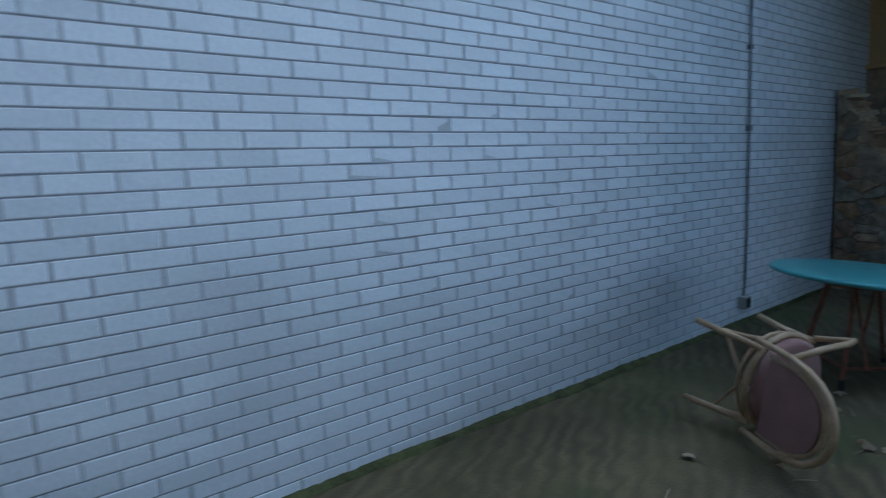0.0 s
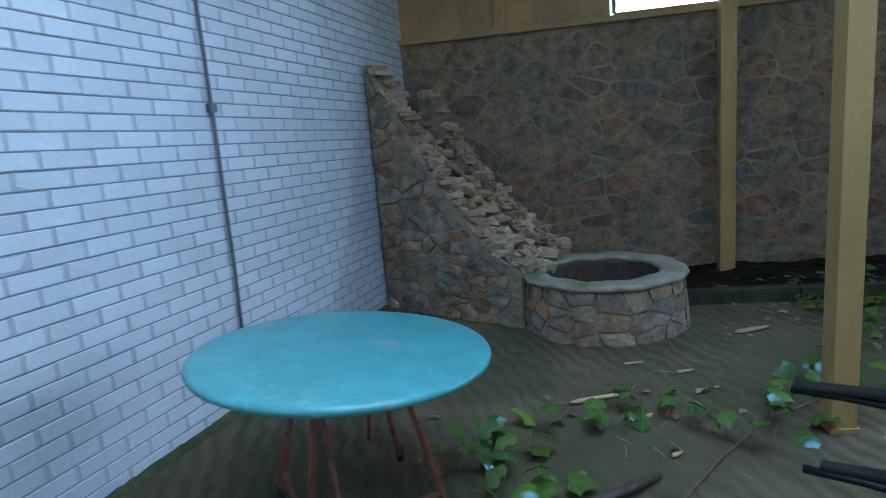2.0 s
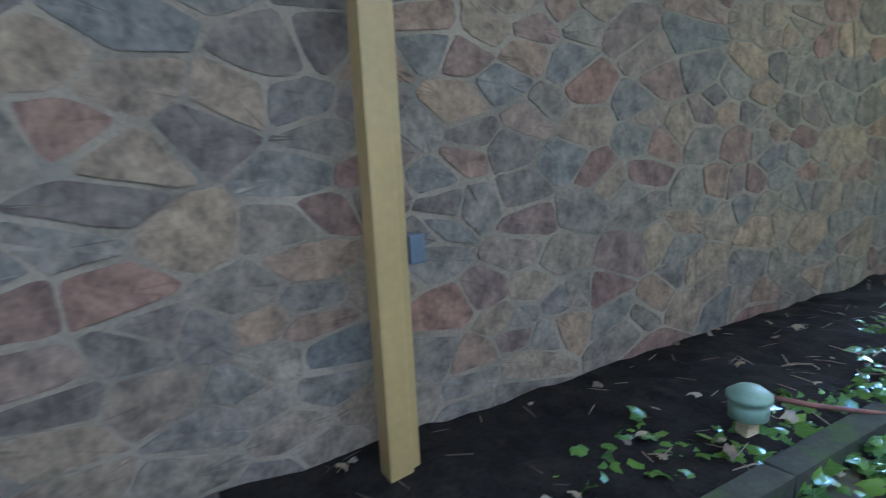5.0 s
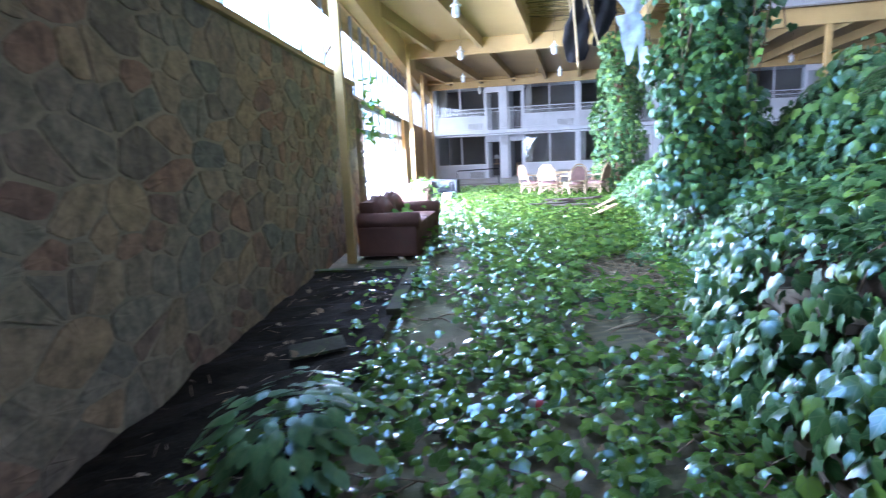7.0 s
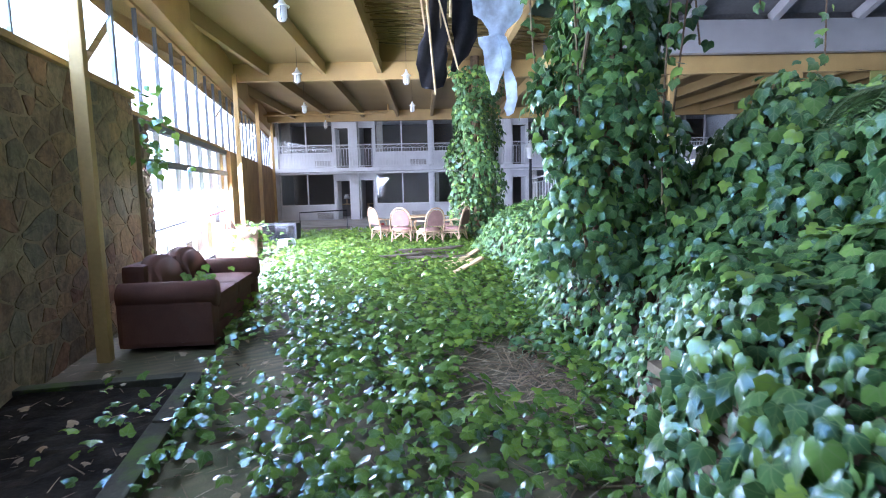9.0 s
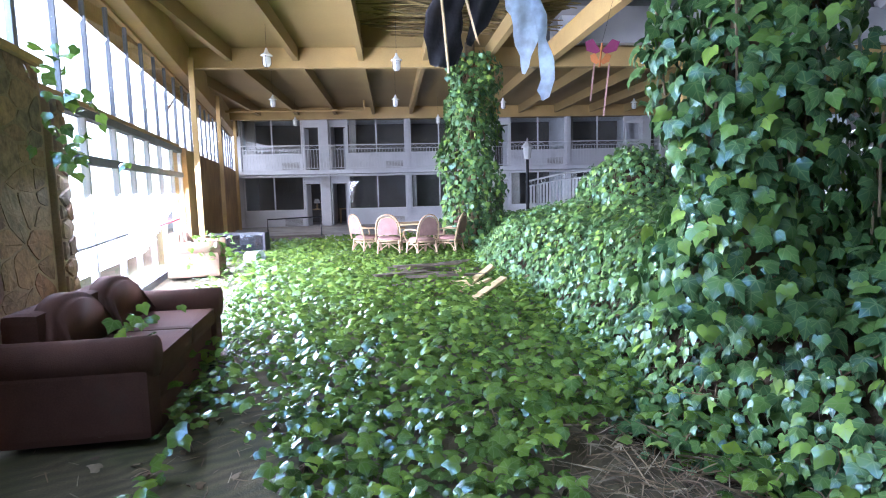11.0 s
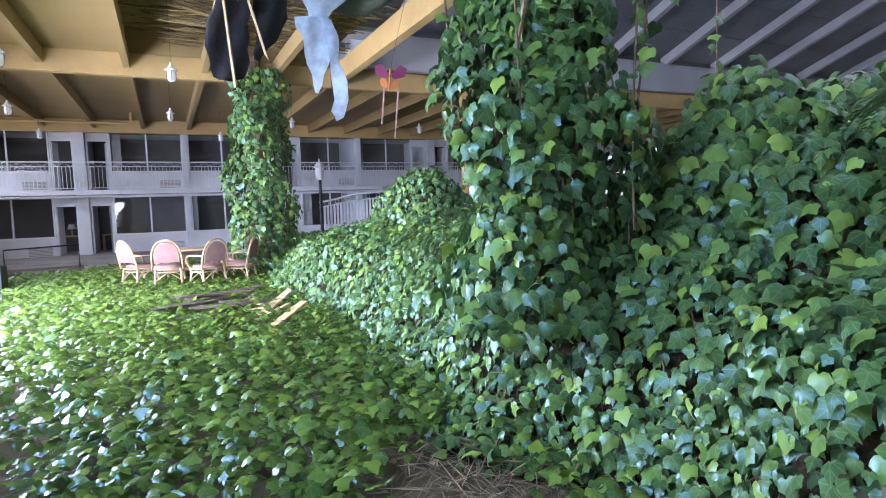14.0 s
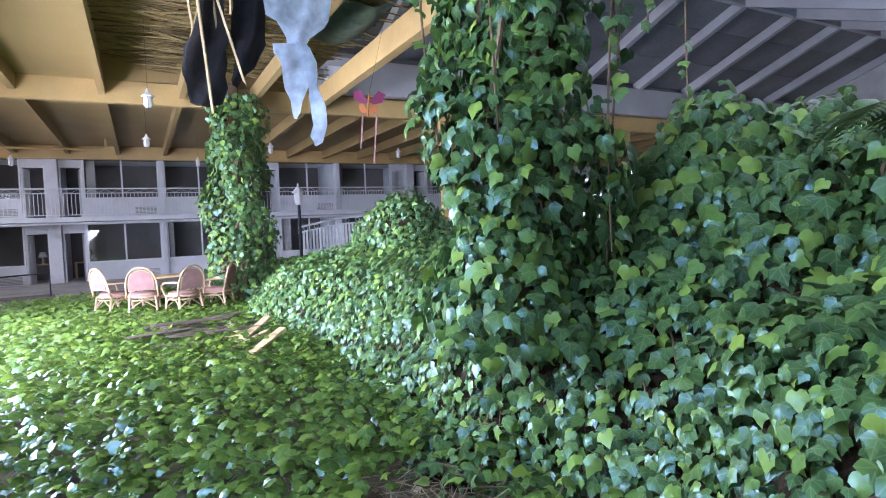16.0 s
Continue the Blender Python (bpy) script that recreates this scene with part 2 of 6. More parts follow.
WHITE_IRON = material("white_painted_iron", (0.7, 0.7, 0.68), 0.45, var=0.15, scale=8, bump=0.1, stain=(0.35, 0.25, 0.16), stain_at=0.68)
RED = material("faded_red", (0.45, 0.04, 0.04), 0.5, var=0.2)
MAGENTA = material("magenta_nylon", (0.24, 0.03, 0.10), 0.6, var=0.2, transl=0.3)
ORANGE = material("orange_nylon", (0.5, 0.17, 0.04), 0.6, var=0.2, transl=0.3)
SIGN_GREEN = material("yellow_green_sign", (0.27, 0.26, 0.07), 0.6, var=0.2)
BACKDROP = glow_material("bright_outdoors", (0.93, 0.97, 1.0), 6.0)


def floor_material():
    m = material("mossy_wave_carpet", (0.135, 0.105, 0.052), 0.95, var=0.35, scale=1.6, fine=70, bump=0.6, stain=(0.085, 0.088, 0.032), stain_at=0.48)
    n, l = m.node_tree.nodes, m.node_tree.links
    b = n["Principled BSDF"]
    tc = n.new("ShaderNodeTexCoord")
    mp = n.new("ShaderNodeMapping")
    mp.inputs["Rotation"].default_value = (0, 0, radians(35))
    mp.inputs["Scale"].default_value = (1, 2.2, 1)
    l.new(tc.outputs["Object"], mp.inputs["Vector"])
    w = n.new("ShaderNodeTexWave")
    w.inputs["Scale"].default_value = 1.9
    w.inputs["Distortion"].default_value = 5.0
    w.inputs["Detail"].default_value = 1.0
    w.inputs["Detail Scale"].default_value = 1.6
    l.new(mp.outputs[0], w.inputs["Vector"])
    patch = n.new("ShaderNodeTexNoise")
    patch.inputs["Scale"].default_value = 0.7
    l.new(tc.outputs["Object"], patch.inputs["Vector"])
    pr = n.new("ShaderNodeMapRange")
    pr.inputs["From Min"].default_value, pr.inputs["From Max"].default_value = 0.38, 0.62
    pr.inputs["To Min"].default_value, pr.inputs["To Max"].default_value = 0.6, 0.1
    l.new(patch.outputs["Fac"], pr.inputs["Value"])
    mr = n.new("ShaderNodeMath")
    mr.operation = "MULTIPLY"
    l.new(w.outputs["Fac"], mr.inputs[0])
    l.new(pr.outputs[0], mr.inputs[1])
    mix = n.new("ShaderNodeMix")
    mix.data_type = "RGBA"
    old = b.inputs["Base Color"].links[0].from_socket
    l.new(mr.outputs[0], mix.inputs["Factor"])
    l.new(old, mix.inputs["A"])
    mix.inputs["B"].default_value = (0.035, 0.03, 0.02, 1)
    l.new(mix.outputs["Result"], b.inputs["Base Color"])
    return m


CARPET = floor_material()


def add_veins(m, strength=0.55):
    """Pale midrib and side veins, from each leaf's own coordinates."""
    n, l = m.node_tree.nodes, m.node_tree.links
    uv = n.new("ShaderNodeUVMap")
    sep = n.new("ShaderNodeSeparateXYZ")
    l.new(uv.outputs[0], sep.inputs[0])

    def calc(op, a, b=None, c=None):
        k = n.new("ShaderNodeMath")
        k.operation = op
        for i, v in enumerate((a, b, c)):
            if v is None:
                continue
            if isinstance(v, (int, float)):
                k.inputs[i].default_value = v
            else:
                l.new(v, k.inputs[i])
        return k.outputs[0]

    ax = calc("ABSOLUTE", sep.outputs[0])
    y = sep.outputs[1]
    side = calc("ABSOLUTE", calc("SUBTRACT", y, calc("MULTIPLY_ADD", ax, 0.66, 0.05)))
    low = calc("ABSOLUTE", calc("SUBTRACT", y, calc("MULTIPLY_ADD", ax, -0.15, 0.04)))
    tip = calc("ABSOLUTE", calc("SUBTRACT", y, calc("MULTIPLY_ADD", ax, 1.1, 0.42)))
    d = calc("MINIMUM", calc("MINIMUM", ax, side), calc("MINIMUM", low, tip))
    mr = n.new("ShaderNodeMapRange")
    mr.inputs["From Min"].default_value, mr.inputs["From Max"].default_value = 0.008, 0.045
    mr.inputs["To Min"].default_value, mr.inputs["To Max"].default_value = strength, 0.0
    l.new(d, mr.inputs["Value"])
    b = n["Principled BSDF"]
    old = b.inputs["Base Color"].links[0].from_socket
    mix = n.new("ShaderNodeMix")
    mix.data_type = "RGBA"
    l.new(mr.outputs[0], mix.inputs["Factor"])
    l.new(old, mix.inputs["A"])
    mix.inputs["B"].default_value = (0.2, 0.27, 0.1, 1)
    l.new(mix.outputs["Result"], b.inputs["Base Color"])


# blue sky reflection on the leaves, put into their specular tint
for leaf_mat, shine in ((IVY, 0.55), (IVY_GROUND, 1.0), (HOSTA, 0.5)):
    leaf_mat.node_tree.nodes["Principled BSDF"].inputs["Specular IOR Level"].default_value = shine
    leaf_mat.node_tree.nodes["Principled BSDF"].inputs["Specular Tint"].default_value = (0.45, 0.72, 1.0, 1)
for leaf_mat in (IVY, IVY_GROUND, HOSTA):
    add_veins(leaf_mat)

# ---- building helpers ----
def link_mesh(name, bm, mat, parent=None, label="", smooth=False):
    me = bpy.data.meshes.new(name)
    bmesh.ops.recalc_face_normals(bm, faces=bm.faces)
    bm.to_mesh(me)
    bm.free()
    me.materials.append(mat)
    if smooth:
        for p in me.polygons:
            p.use_smooth = True
    ob = new(name, me)
    ob.parent = parent
    if label:
        ob["label"] = label
    return ob


def part(name, bm, mat, parent, label="", smooth=False):
    return link_mesh(name, bm, mat, parent, label, smooth)


def thing(name, label, category, m=None, group="", kind=""):
    ob = new(name)
    ob.empty_display_size = 0.1
    if m is not None:
        ob.matrix_basis = m
    return tagged(ob, label, category, group, kind)


def add_box(bm, a, b, m=None, bevel=0.0, jitter=0.0):
    """A box from corner a to corner b, turned by m."""
    c = [(p + q) / 2 for p, q in zip(a, b)]
    s = [abs(q - p) for p, q in zip(a, b)]
    mat = Matrix.Translation(c) @ Matrix.Diagonal((*s, 1))
    if m is not None:
        mat = m @ mat
    r = bmesh.ops.create_cube(bm, size=1, matrix=mat)
    if jitter:
        for v in r["verts"]:
            v.co += Vector([random.uniform(-jitter, jitter) for _ in range(3)])
    if bevel:
        es = list({e for v in r["verts"] for e in v.link_edges})
        bmesh.ops.bevel(bm, geom=es, offset=bevel, segments=2, affect="EDGES", profile=0.7)
    return r["verts"]


def boxed(a, b, bevel=0.0, m=None, jitter=0.0):
    bm = bmesh.new()
    add_box(bm, a, b, m, bevel, jitter)
    return bm


def add_tube(bm, pts, r, sides=8, taper=1.0, cap=True):
    """A round tube through the points."""
    pts = [Vector(p) for p in pts]
    rings = []
    for k, p in enumerate(pts):
        d = (pts[min(k + 1, len(pts) - 1)] - pts[max(k - 1, 0)]).normalized()
        u = d.orthogonal().normalized() if k == 0 else (u - d * u.dot(d)).normalized()
        v = d.cross(u)
        rr = r * (1 + (taper - 1) * k / max(1, len(pts) - 1))
        rings.append([bm.verts.new(p + rr * (math.cos(a) * u + math.sin(a) * v)) for a in [2 * math.pi * i / sides for i in range(sides)]])
    for a, b in zip(rings, rings[1:]):
        for i in range(sides):
            bm.faces.new((a[i], a[(i + 1) % sides], b[(i + 1) % sides], b[i]))
    if cap:
        bm.faces.new(rings[0][::-1])
        bm.faces.new(rings[-1])


def tubed(pts, r, sides=8, taper=1.0):
    bm = bmesh.new()
    add_tube(bm, pts, r, sides, taper)
    return bm


def add_lathe(bm, profile, sides=20, m=None):
    """A solid of revolution about z from (radius, height) pairs."""
    rings = []
    for r, z in profile:
        ring = []
        for i in range(sides):
            a = 2 * math.pi * i / sides
            co = Vector((r * math.cos(a), r * math.sin(a), z))
            ring.append(bm.verts.new(m @ co if m is not None else co))
        rings.append(ring)
    for a, b in zip(rings, rings[1:]):
        for i in range(sides):
            bm.faces.new((a[i], a[(i + 1) % sides], b[(i + 1) % sides], b[i]))
    bm.faces.new(rings[0][::-1])
    bm.faces.new(rings[-1])


def lathed(profile, sides=20, m=None):
    bm = bmesh.new()
    add_lathe(bm, profile, sides, m)
    return bm


def structure(name, bm, mat, label, category, m=None):
    ob = link_mesh(name, bm, mat)
    if m is not None:
        ob.matrix_basis = m
    return tagged(ob, label, category, kind="structure")


# ---- large structure ----
WALL_H = 2.62      # top of the stone wall
FACADE_Y = 36.0
BEAM_Z = 4.3       # underside of the cross beams
bm = bmesh.new()
bmesh.ops.create_grid(bm, x_segments=60, y_segments=80, size=0.5, matrix=pose(7.5, 16, 0) @ Matrix.Diagonal((36, 48, 1, 1)))
for v in bm.verts:
    f = min(1.0, max(0.0, (v.co.y - 20) / 9))
    v.co.z = 0.012 * noise.noise(v.co * 0.8) - 0.2 * f * f * (3 - 2 * f)
structure("floor", bm, CARPET, "mossy rotting wave-pattern carpet over the whole hall floor", "floor")
structure("terrace", boxed((-6.4, 27.6, -0.4), (24, 35.9, -0.165), 0.01), CONCRETE, "pale worn concrete terrace before the far rooms", "terrace")
structure("ground", boxed((-120, -80, -0.6), (140, 160, -0.42)), CONCRETE, "pale bare ground outside the building", "ground")

wall_white = structure("wall_white", boxed((-0.6, -0.3, 0), (13.0, -0.006, 4.6)), JOINT_SHADE, "white painted brick wall with raked joints coloured grey for their shadow", "wall")
wall_stone = structure("wall_stone", boxed((-0.35, -0.1, -0.1), (-0.004, 14.3, WALL_H)), MORTAR, "rubble stone wall of brown and grey stones in sandy mortar", "wall", WALL)
structure("wall_far", boxed((-0.35, 22.0, -0.1), (0, 36.8, 2.45), 0.01), TAN_PLY, "tan rendered wall beyond the glazed doors", "wall", WALL)
structure("wall_east", boxed((24, -0.5, -0.2), (24.3, 36.5, 8.5)), CONCRETE, "plain wall closing the hall", "wall")
structure("wall_south", boxed((13.0, -0.3, -0.2), (24.2, 0.0, 8.5)), CONCRETE, "plain wall closing the hall behind", "wall")

# sill and panel line on the stone wall
structure("sill", boxed((-0.3, -0.05, WALL_H), (0.05, 14.3, WALL_H + 0.06), 0.008), TAN_PLY, "weathered tan timber sill on the stone wall", "sill", WALL)
for a, b in ((0.0, 1.05), (1.1, 2.2)):
    structure("trim", boxed((-0.12, a, WALL_H + 0.06), (-0.05, b, 4.32), 0.004), TAN_PLY, "tan plywood panel above the stone wall", "wall panel", WALL)
structure("trim", boxed((-0.05, 1.02, WALL_H + 0.06), (0.03, 1.13, 4.32), 0.006), TAN_PLY, "tan timber batten between plywood panels", "trim", WALL)
# fascia above the clerestory
structure("trim", boxed((-0.22, -0.2, 4.02), (0.12, 36.4, 4.75), 0.01), YELLOW, "yellow painted fascia above the clerestory windows", "fascia", WALL)


def yellow_post(s, d=0.27, w=0.112, top=4.3, base=0.0):
    ob = thing("post", "yellow painted square timber post before the stone wall", "post", WALL @ pose(d, s, 0), "wall posts")
    part("shaft", boxed((-w / 2, -w / 2, base), (w / 2, w / 2, top), 0.012), YELLOW, ob)
    part("batten", boxed((-0.02, w / 2 + 0.001, base), (0.035, w / 2 + 0.04, top - 0.02), 0.006), YELLOW, ob)
    return ob


first_post = yellow_post(3.2)
part("switch_box", boxed((-0.03, 0.1, 0.98), (0.05, 0.17, 1.1), 0.008), CONDUIT, first_post, "grey metal switch box")
for s in (12.0, 21.6, 26.6, 32.4):
    yellow_post(s)


def clerestory(s0, s1, z0, z1, step):
    ob = thing("window_1", "dirty white-lit clerestory window strip with thin mullions", "window", WALL, kind="structure")
    part("frame", boxed((-0.2, s0, z0), (-0.12, s1, z0 + 0.05), 0.005), TAN_PLY, ob)
    part("frame", boxed((-0.2, s0, z1 - 0.05), (-0.12, s1, z1), 0.005), TAN_PLY, ob)
    k = int((s1 - s0) / step)
    for i in range(k + 1):
        s = s0 + (s1 - s0) * i / k
        part("mullion", boxed((-0.19, s - 0.02, z0 + 0.05), (-0.13, s + 0.02, z1 - 0.05), 0.004), CONDUIT, ob)
    for i in range(k):
        a, b = s0 + (s1 - s0) * i / k + 0.022, s0 + (s1 - s0) * (i + 1) / k - 0.022
        p = part("pane", boxed((-0.165, a, z0 + 0.05), (-0.157, b, z1 - 0.05)), PANE, ob)
        p.visible_shadow = False
    return ob


PANE = glass_material("window_glass", 0.03)
FACADE_PANE = glass_material("room_window_glass", 0.015)
FACADE_PANE.node_tree.nodes["Principled BSDF"].inputs["IOR"].default_value = 1.45
clerestory(2.25, 14.25, WALL_H + 0.06, 4.02, 1.2)
clerestory(14.3, 22.0, 2.5, 4.02, 0.95)
clerestory(22.05, 36.0, 2.47, 4.02, 0.95)

# glazed doors between the stone wall and the far wall
pier = structure("wall_pier", boxed((-0.34, 14.3, -0.1), (0.06, 14.62, 2.42), 0.015), MORTAR, "rough stone pier ending the wall beside the glazing", "pier", WALL)
glz = thing("window_2", "glazed entrance wall with dark metal rails and pale doors", "window", WALL, kind="structure")
for z in (2.42, 1.9):
    part("rail", boxed((-0.2, 14.62, z - 0.05), (-0.08, 22.0, z + 0.05), 0.006), CONDUIT, glz)
part("rail", boxed((-0.2, 14.62, 0.0), (-0.08, 22.0, 0.12), 0.006), CONDUIT, glz)
glz_s = [14.64, 15.8, 17.0, 17.9, 18.9, 19.9, 21.0, 21.96]
for s in glz_s:
    part("mullion", boxed((-0.18, s - 0.035, 0.12), (-0.1, s + 0.035, 2.37), 0.005), FRAME_WHITE, glz)
for a, b in zip(glz_s, glz_s[1:]):
    for z0, z1 in ((0.12, 1.85), (1.95, 2.37)):
        p = part("pane", boxed((-0.145, a + 0.04, z0), (-0.137, b - 0.04, z1)), PANE, glz)
        p.visible_shadow = False
part("push_bar", tubed([(-0.04, 14.8, 0.95), (-0.04, 16.9, 0.98)], 0.022), CONDUIT, glz, "grey push bar across the doors")
part("push_bar", tubed([(-0.04, 19.0, 0.97), (-0.04, 20.9, 1.0)], 0.022), RED, glz, "red-ended push bar on the far door")
structure("backdrop", boxed((-14.0, -40, -0.4), (-13.9, 260, 90)), BACKDROP, "blank bright daylight outside the windows", "backdrop", WALL)

# ---- yellow ceiling, in three bays ----
EDGE_X = 4.2       # where the yellow ceiling stops beside the open atrium
ceil = bmesh.new()
add_box(ceil, (-8.0, -0.3, 4.75), (2.9, 10.6, 4.85))
add_box(ceil, (-8.0, 10.6, 4.75), (1.7, 14.2, 4.85))
add_box(ceil, (-8.0, 14.2, 4.75), (-0.15, 22.4, 4.85))
add_box(ceil, (-8.0, 22.4, 4.75), (24, 36.3, 4.85))
add_box(ceil, (-0.15, 22.33, 4.76), (EDGE_X, 22.5, 5.5))
# joists belong to the ceiling's one mesh
for i in range(-5, 3):
    x = -0.15 + 1.48 * i
    add_box(ceil, (x - 0.06, 0.0 if x < 1.5 else 13.6, 4.45), (x + 0.06, 22.3, 4.76))
for i in range(-5, 17):
    x = -0.15 + 1.48 * i
    add_box(ceil, (x - 0.06, 22.6, 4.45), (x + 0.06, 31.9, 4.76))
structure("ceiling", ceil, YELLOW_CEIL_DIM, "yellow painted board ceiling with exposed joists, torn open in one bay", "ceiling")
for name_y in (3.2, 12.8, 22.4, 32.0):
    x1 = 24 if name_y > 20 else 1.7
    structure("beam", boxed((-8.0, name_y - 0.1, BEAM_Z), (x1, name_y + 0.1, 4.75), 0.01), YELLOW, "yellow painted timber cross beam under the ceiling", "beam")
structure("beam", boxed((EDGE_X - 0.12, 13.0, 4.3), (EDGE_X + 0.06, 22.3, 4.72), 0.012), YELLOW, "yellow edge beam with rotten top beside the atrium", "beam")

# raised grey roof of the atrium: girder, rafters, panels
structure("beam", boxed((EDGE_X + 0.1, 22.05, 4.78), (24, 22.3, 5.62), 0.01), GREY_BEAM, "grey painted steel eaves girder of the atrium roof", "beam")
structure("trim", boxed((EDGE_X + 0.2, 21.7, 4.75), (4.9, 22.0, 5.3), 0.01), FRAME_WHITE, "white ribbed metal panel under the eaves", "panel")
RIDGE_Y, RIDGE_Z, EAVE_Z = 18.4, 7.05, 5.65
roof = bmesh.new()
for x in [5.7 + 2.28 * i for i in range(9)]:
    for y0, z0 in ((22.2, EAVE_Z), (14.6, EAVE_Z)):
        d = Vector((0, RIDGE_Y - y0, RIDGE_Z - z0))
        mm = Matrix.Translation((x, y0, z0)) @ d.to_track_quat("Y", "Z").to_matrix().to_4x4()
        add_box(roof, (-0.09, 0, -0.12), (0.09, d.length, 0.14), mm)
add_box(roof, (4.2, RIDGE_Y - 0.07, RIDGE_Z - 0.1), (24, RIDGE_Y + 0.07, RIDGE_Z + 0.16))
rafters = structure("rafters", roof, GREY_BEAM, "grey painted rafters of the atrium roof", "rafters")
panels = bmesh.new()
for y0, z0 in ((22.3, EAVE_Z), (14.6, EAVE_Z)):
    d = Vector((0, RIDGE_Y - y0, RIDGE_Z - z0))
    mm = Matrix.Translation((4.1, y0, z0 + 0.16)) @ d.to_track_quat("Y", "Z").to_matrix().to_4x4()
    s = 1 if y0 > RIDGE_Y else -1
    add_box(panels, (-20.2, 0, 0.05), (0, d.length, 0.09), mm) if s > 0 else add_box(panels, (0, 0, 0.05), (20.2, d.length, 0.09), mm)
    for i in range(9):
        a = 2.28 * i - 0.7
        for j in range(3):
            L = d.length / 3
            lo, hi = ((-a - 2.27, -a) if s > 0 else (a, a + 2.27))
            add_box(panels, (lo, j * L + 0.012, 0), (hi, (j + 1) * L - 0.012, 0.03), mm, jitter=0.016)
structure("roof", panels, GREY_METAL, "dark grey sheet roof panels of the atrium with open seams", "roof")
structure("trim", boxed((EDGE_X, 22.32, 4.86), (24, 22.4, 6.1)), GREY_METAL, "dark board closing the atrium eaves", "panel")
structure("roof_back", boxed((8.2, 0, 6.9), (24, 11.0, 7.0)), GREY_METAL, "dark roof beyond the open skylight", "roof")

# rotten underside above the torn bay
rot = bmesh.new()
add_box(rot, (-0.2, 14.1, 5.3), (EDGE_X + 0.1, 22.4, 5.38))
add_box(rot, (-0.2, 14.1, 4.86), (-0.14, 22.4, 5.3))
add_box(rot, (-0.2, 14.0, 4.86), (EDGE_X, 14.1, 5.38))
for i in range(620):
    y = random.uniform(14.3, 22.2)
    x0 = random.uniform(-0.3, 3.2)
    ln = random.uniform(0.5, 1.7)
    w = random.uniform(0.006, 0.028)
    m = pose(x0, y, 5.25 - random.random() ** 2 * 0.28, random.uniform(-9, 9), random.uniform(-7, 9), random.uniform(-16, 16))
    add_box(rot, (0, -w, -0.008), (ln, w, 0.008), m)
structure("ceiling_torn", rot, ROTTEN, "splintered brown laths and rotten boards in the torn ceiling bay", "broken ceiling")

# ---- far block of rooms: two storeys ----
fx0, fx1 = -6.6, 24.0
MOD, COL0 = 7.75, 1.3
fac = thing("facade", "two-storey row of abandoned rooms with white panels and dark windows", "building", pose(0, FACADE_Y, -0.2), kind="structure")
part("floor_slab", boxed((fx0, -0.9, 2.44), (fx1, 3.0, 2.62), 0.01), FACADE_WHITE, fac, "white edge of the balcony slab")
part("slab_pipe", tubed([(fx0, -0.8, 2.37), (fx1, -0.8, 2.37)], 0.04), FRAME_WHITE, fac, "white pipe under the balcony edge")
part("base", boxed((fx0, -0.4, -0.2), (fx1, 3.0, 0.04), 0.01), CONCRETE, fac)
# back wall coloured dark for the shade inside the rooms
part("room_wall", boxed((fx0, 3.0, -0.2), (fx1, 3.2, 5.6)), ROOM_SHADE, fac)
part("room_ceiling", boxed((fx0, -0.1, 5.05), (fx1, 3.0, 5.2)), FACADE_WHITE, fac)


def facade_window(x0, x1, z0, z1, low, curtain):
    w = part("window", boxed((x0, -0.06, low), (x1, 0.02, z0), 0.005), FACADE_WHITE, fac, "white panel below the window")
    mid = (x0 + x1) / 2
    for a, b in ((x0, mid - 0.03), (mid + 0.03, x1)):
        p = part("pane", boxed((a + 0.05, -0.03, z0 + 0.05), (b - 0.05, -0.022, z1 - 0.05)), FACADE_PANE, w)
        p.visible_shadow = False
    for a in (x0, mid - 0.03, x1 - 0.06):
        part("frame", boxed((a, -0.07, z0), (a + 0.06, -0.005, z1), 0.004), FRAME_WHITE, w)
    for z in (z0, z1 - 0.06):
        part("frame", boxed((x0 + 0.062, -0.068, z), (mid - 0.032, -0.004, z + 0.06), 0.004), FRAME_WHITE, w)
        part("frame", boxed((mid + 0.032, -0.068, z), (x1 - 0.062, -0.004, z + 0.06), 0.004), FRAME_WHITE, w)
    if curtain:
        bm = bmesh.new()
        n = 14
        for i in range(n):
            cx = x0 + 0.1 + (0.9 * curtain) * i / n
            add_box(bm, (cx, 0.25 + 0.03 * (i % 2), low + 0.1), (cx + 0.9 * curtain / n, 0.29 + 0.03 * (i % 2), z1 - 0.05))
        part("curtain", bm, CURTAIN, w)
    g = bmesh.new()
    for i in range(6):
        add_box(g, (x1 - 0.95, -0.085, low + 0.08 + i * 0.055), (x1 - 0.15, -0.062, low + 0.11 + i * 0.055))
    part("vent_grille", g, CONCRETE, w, "grey louvred vent below the window")
    return w


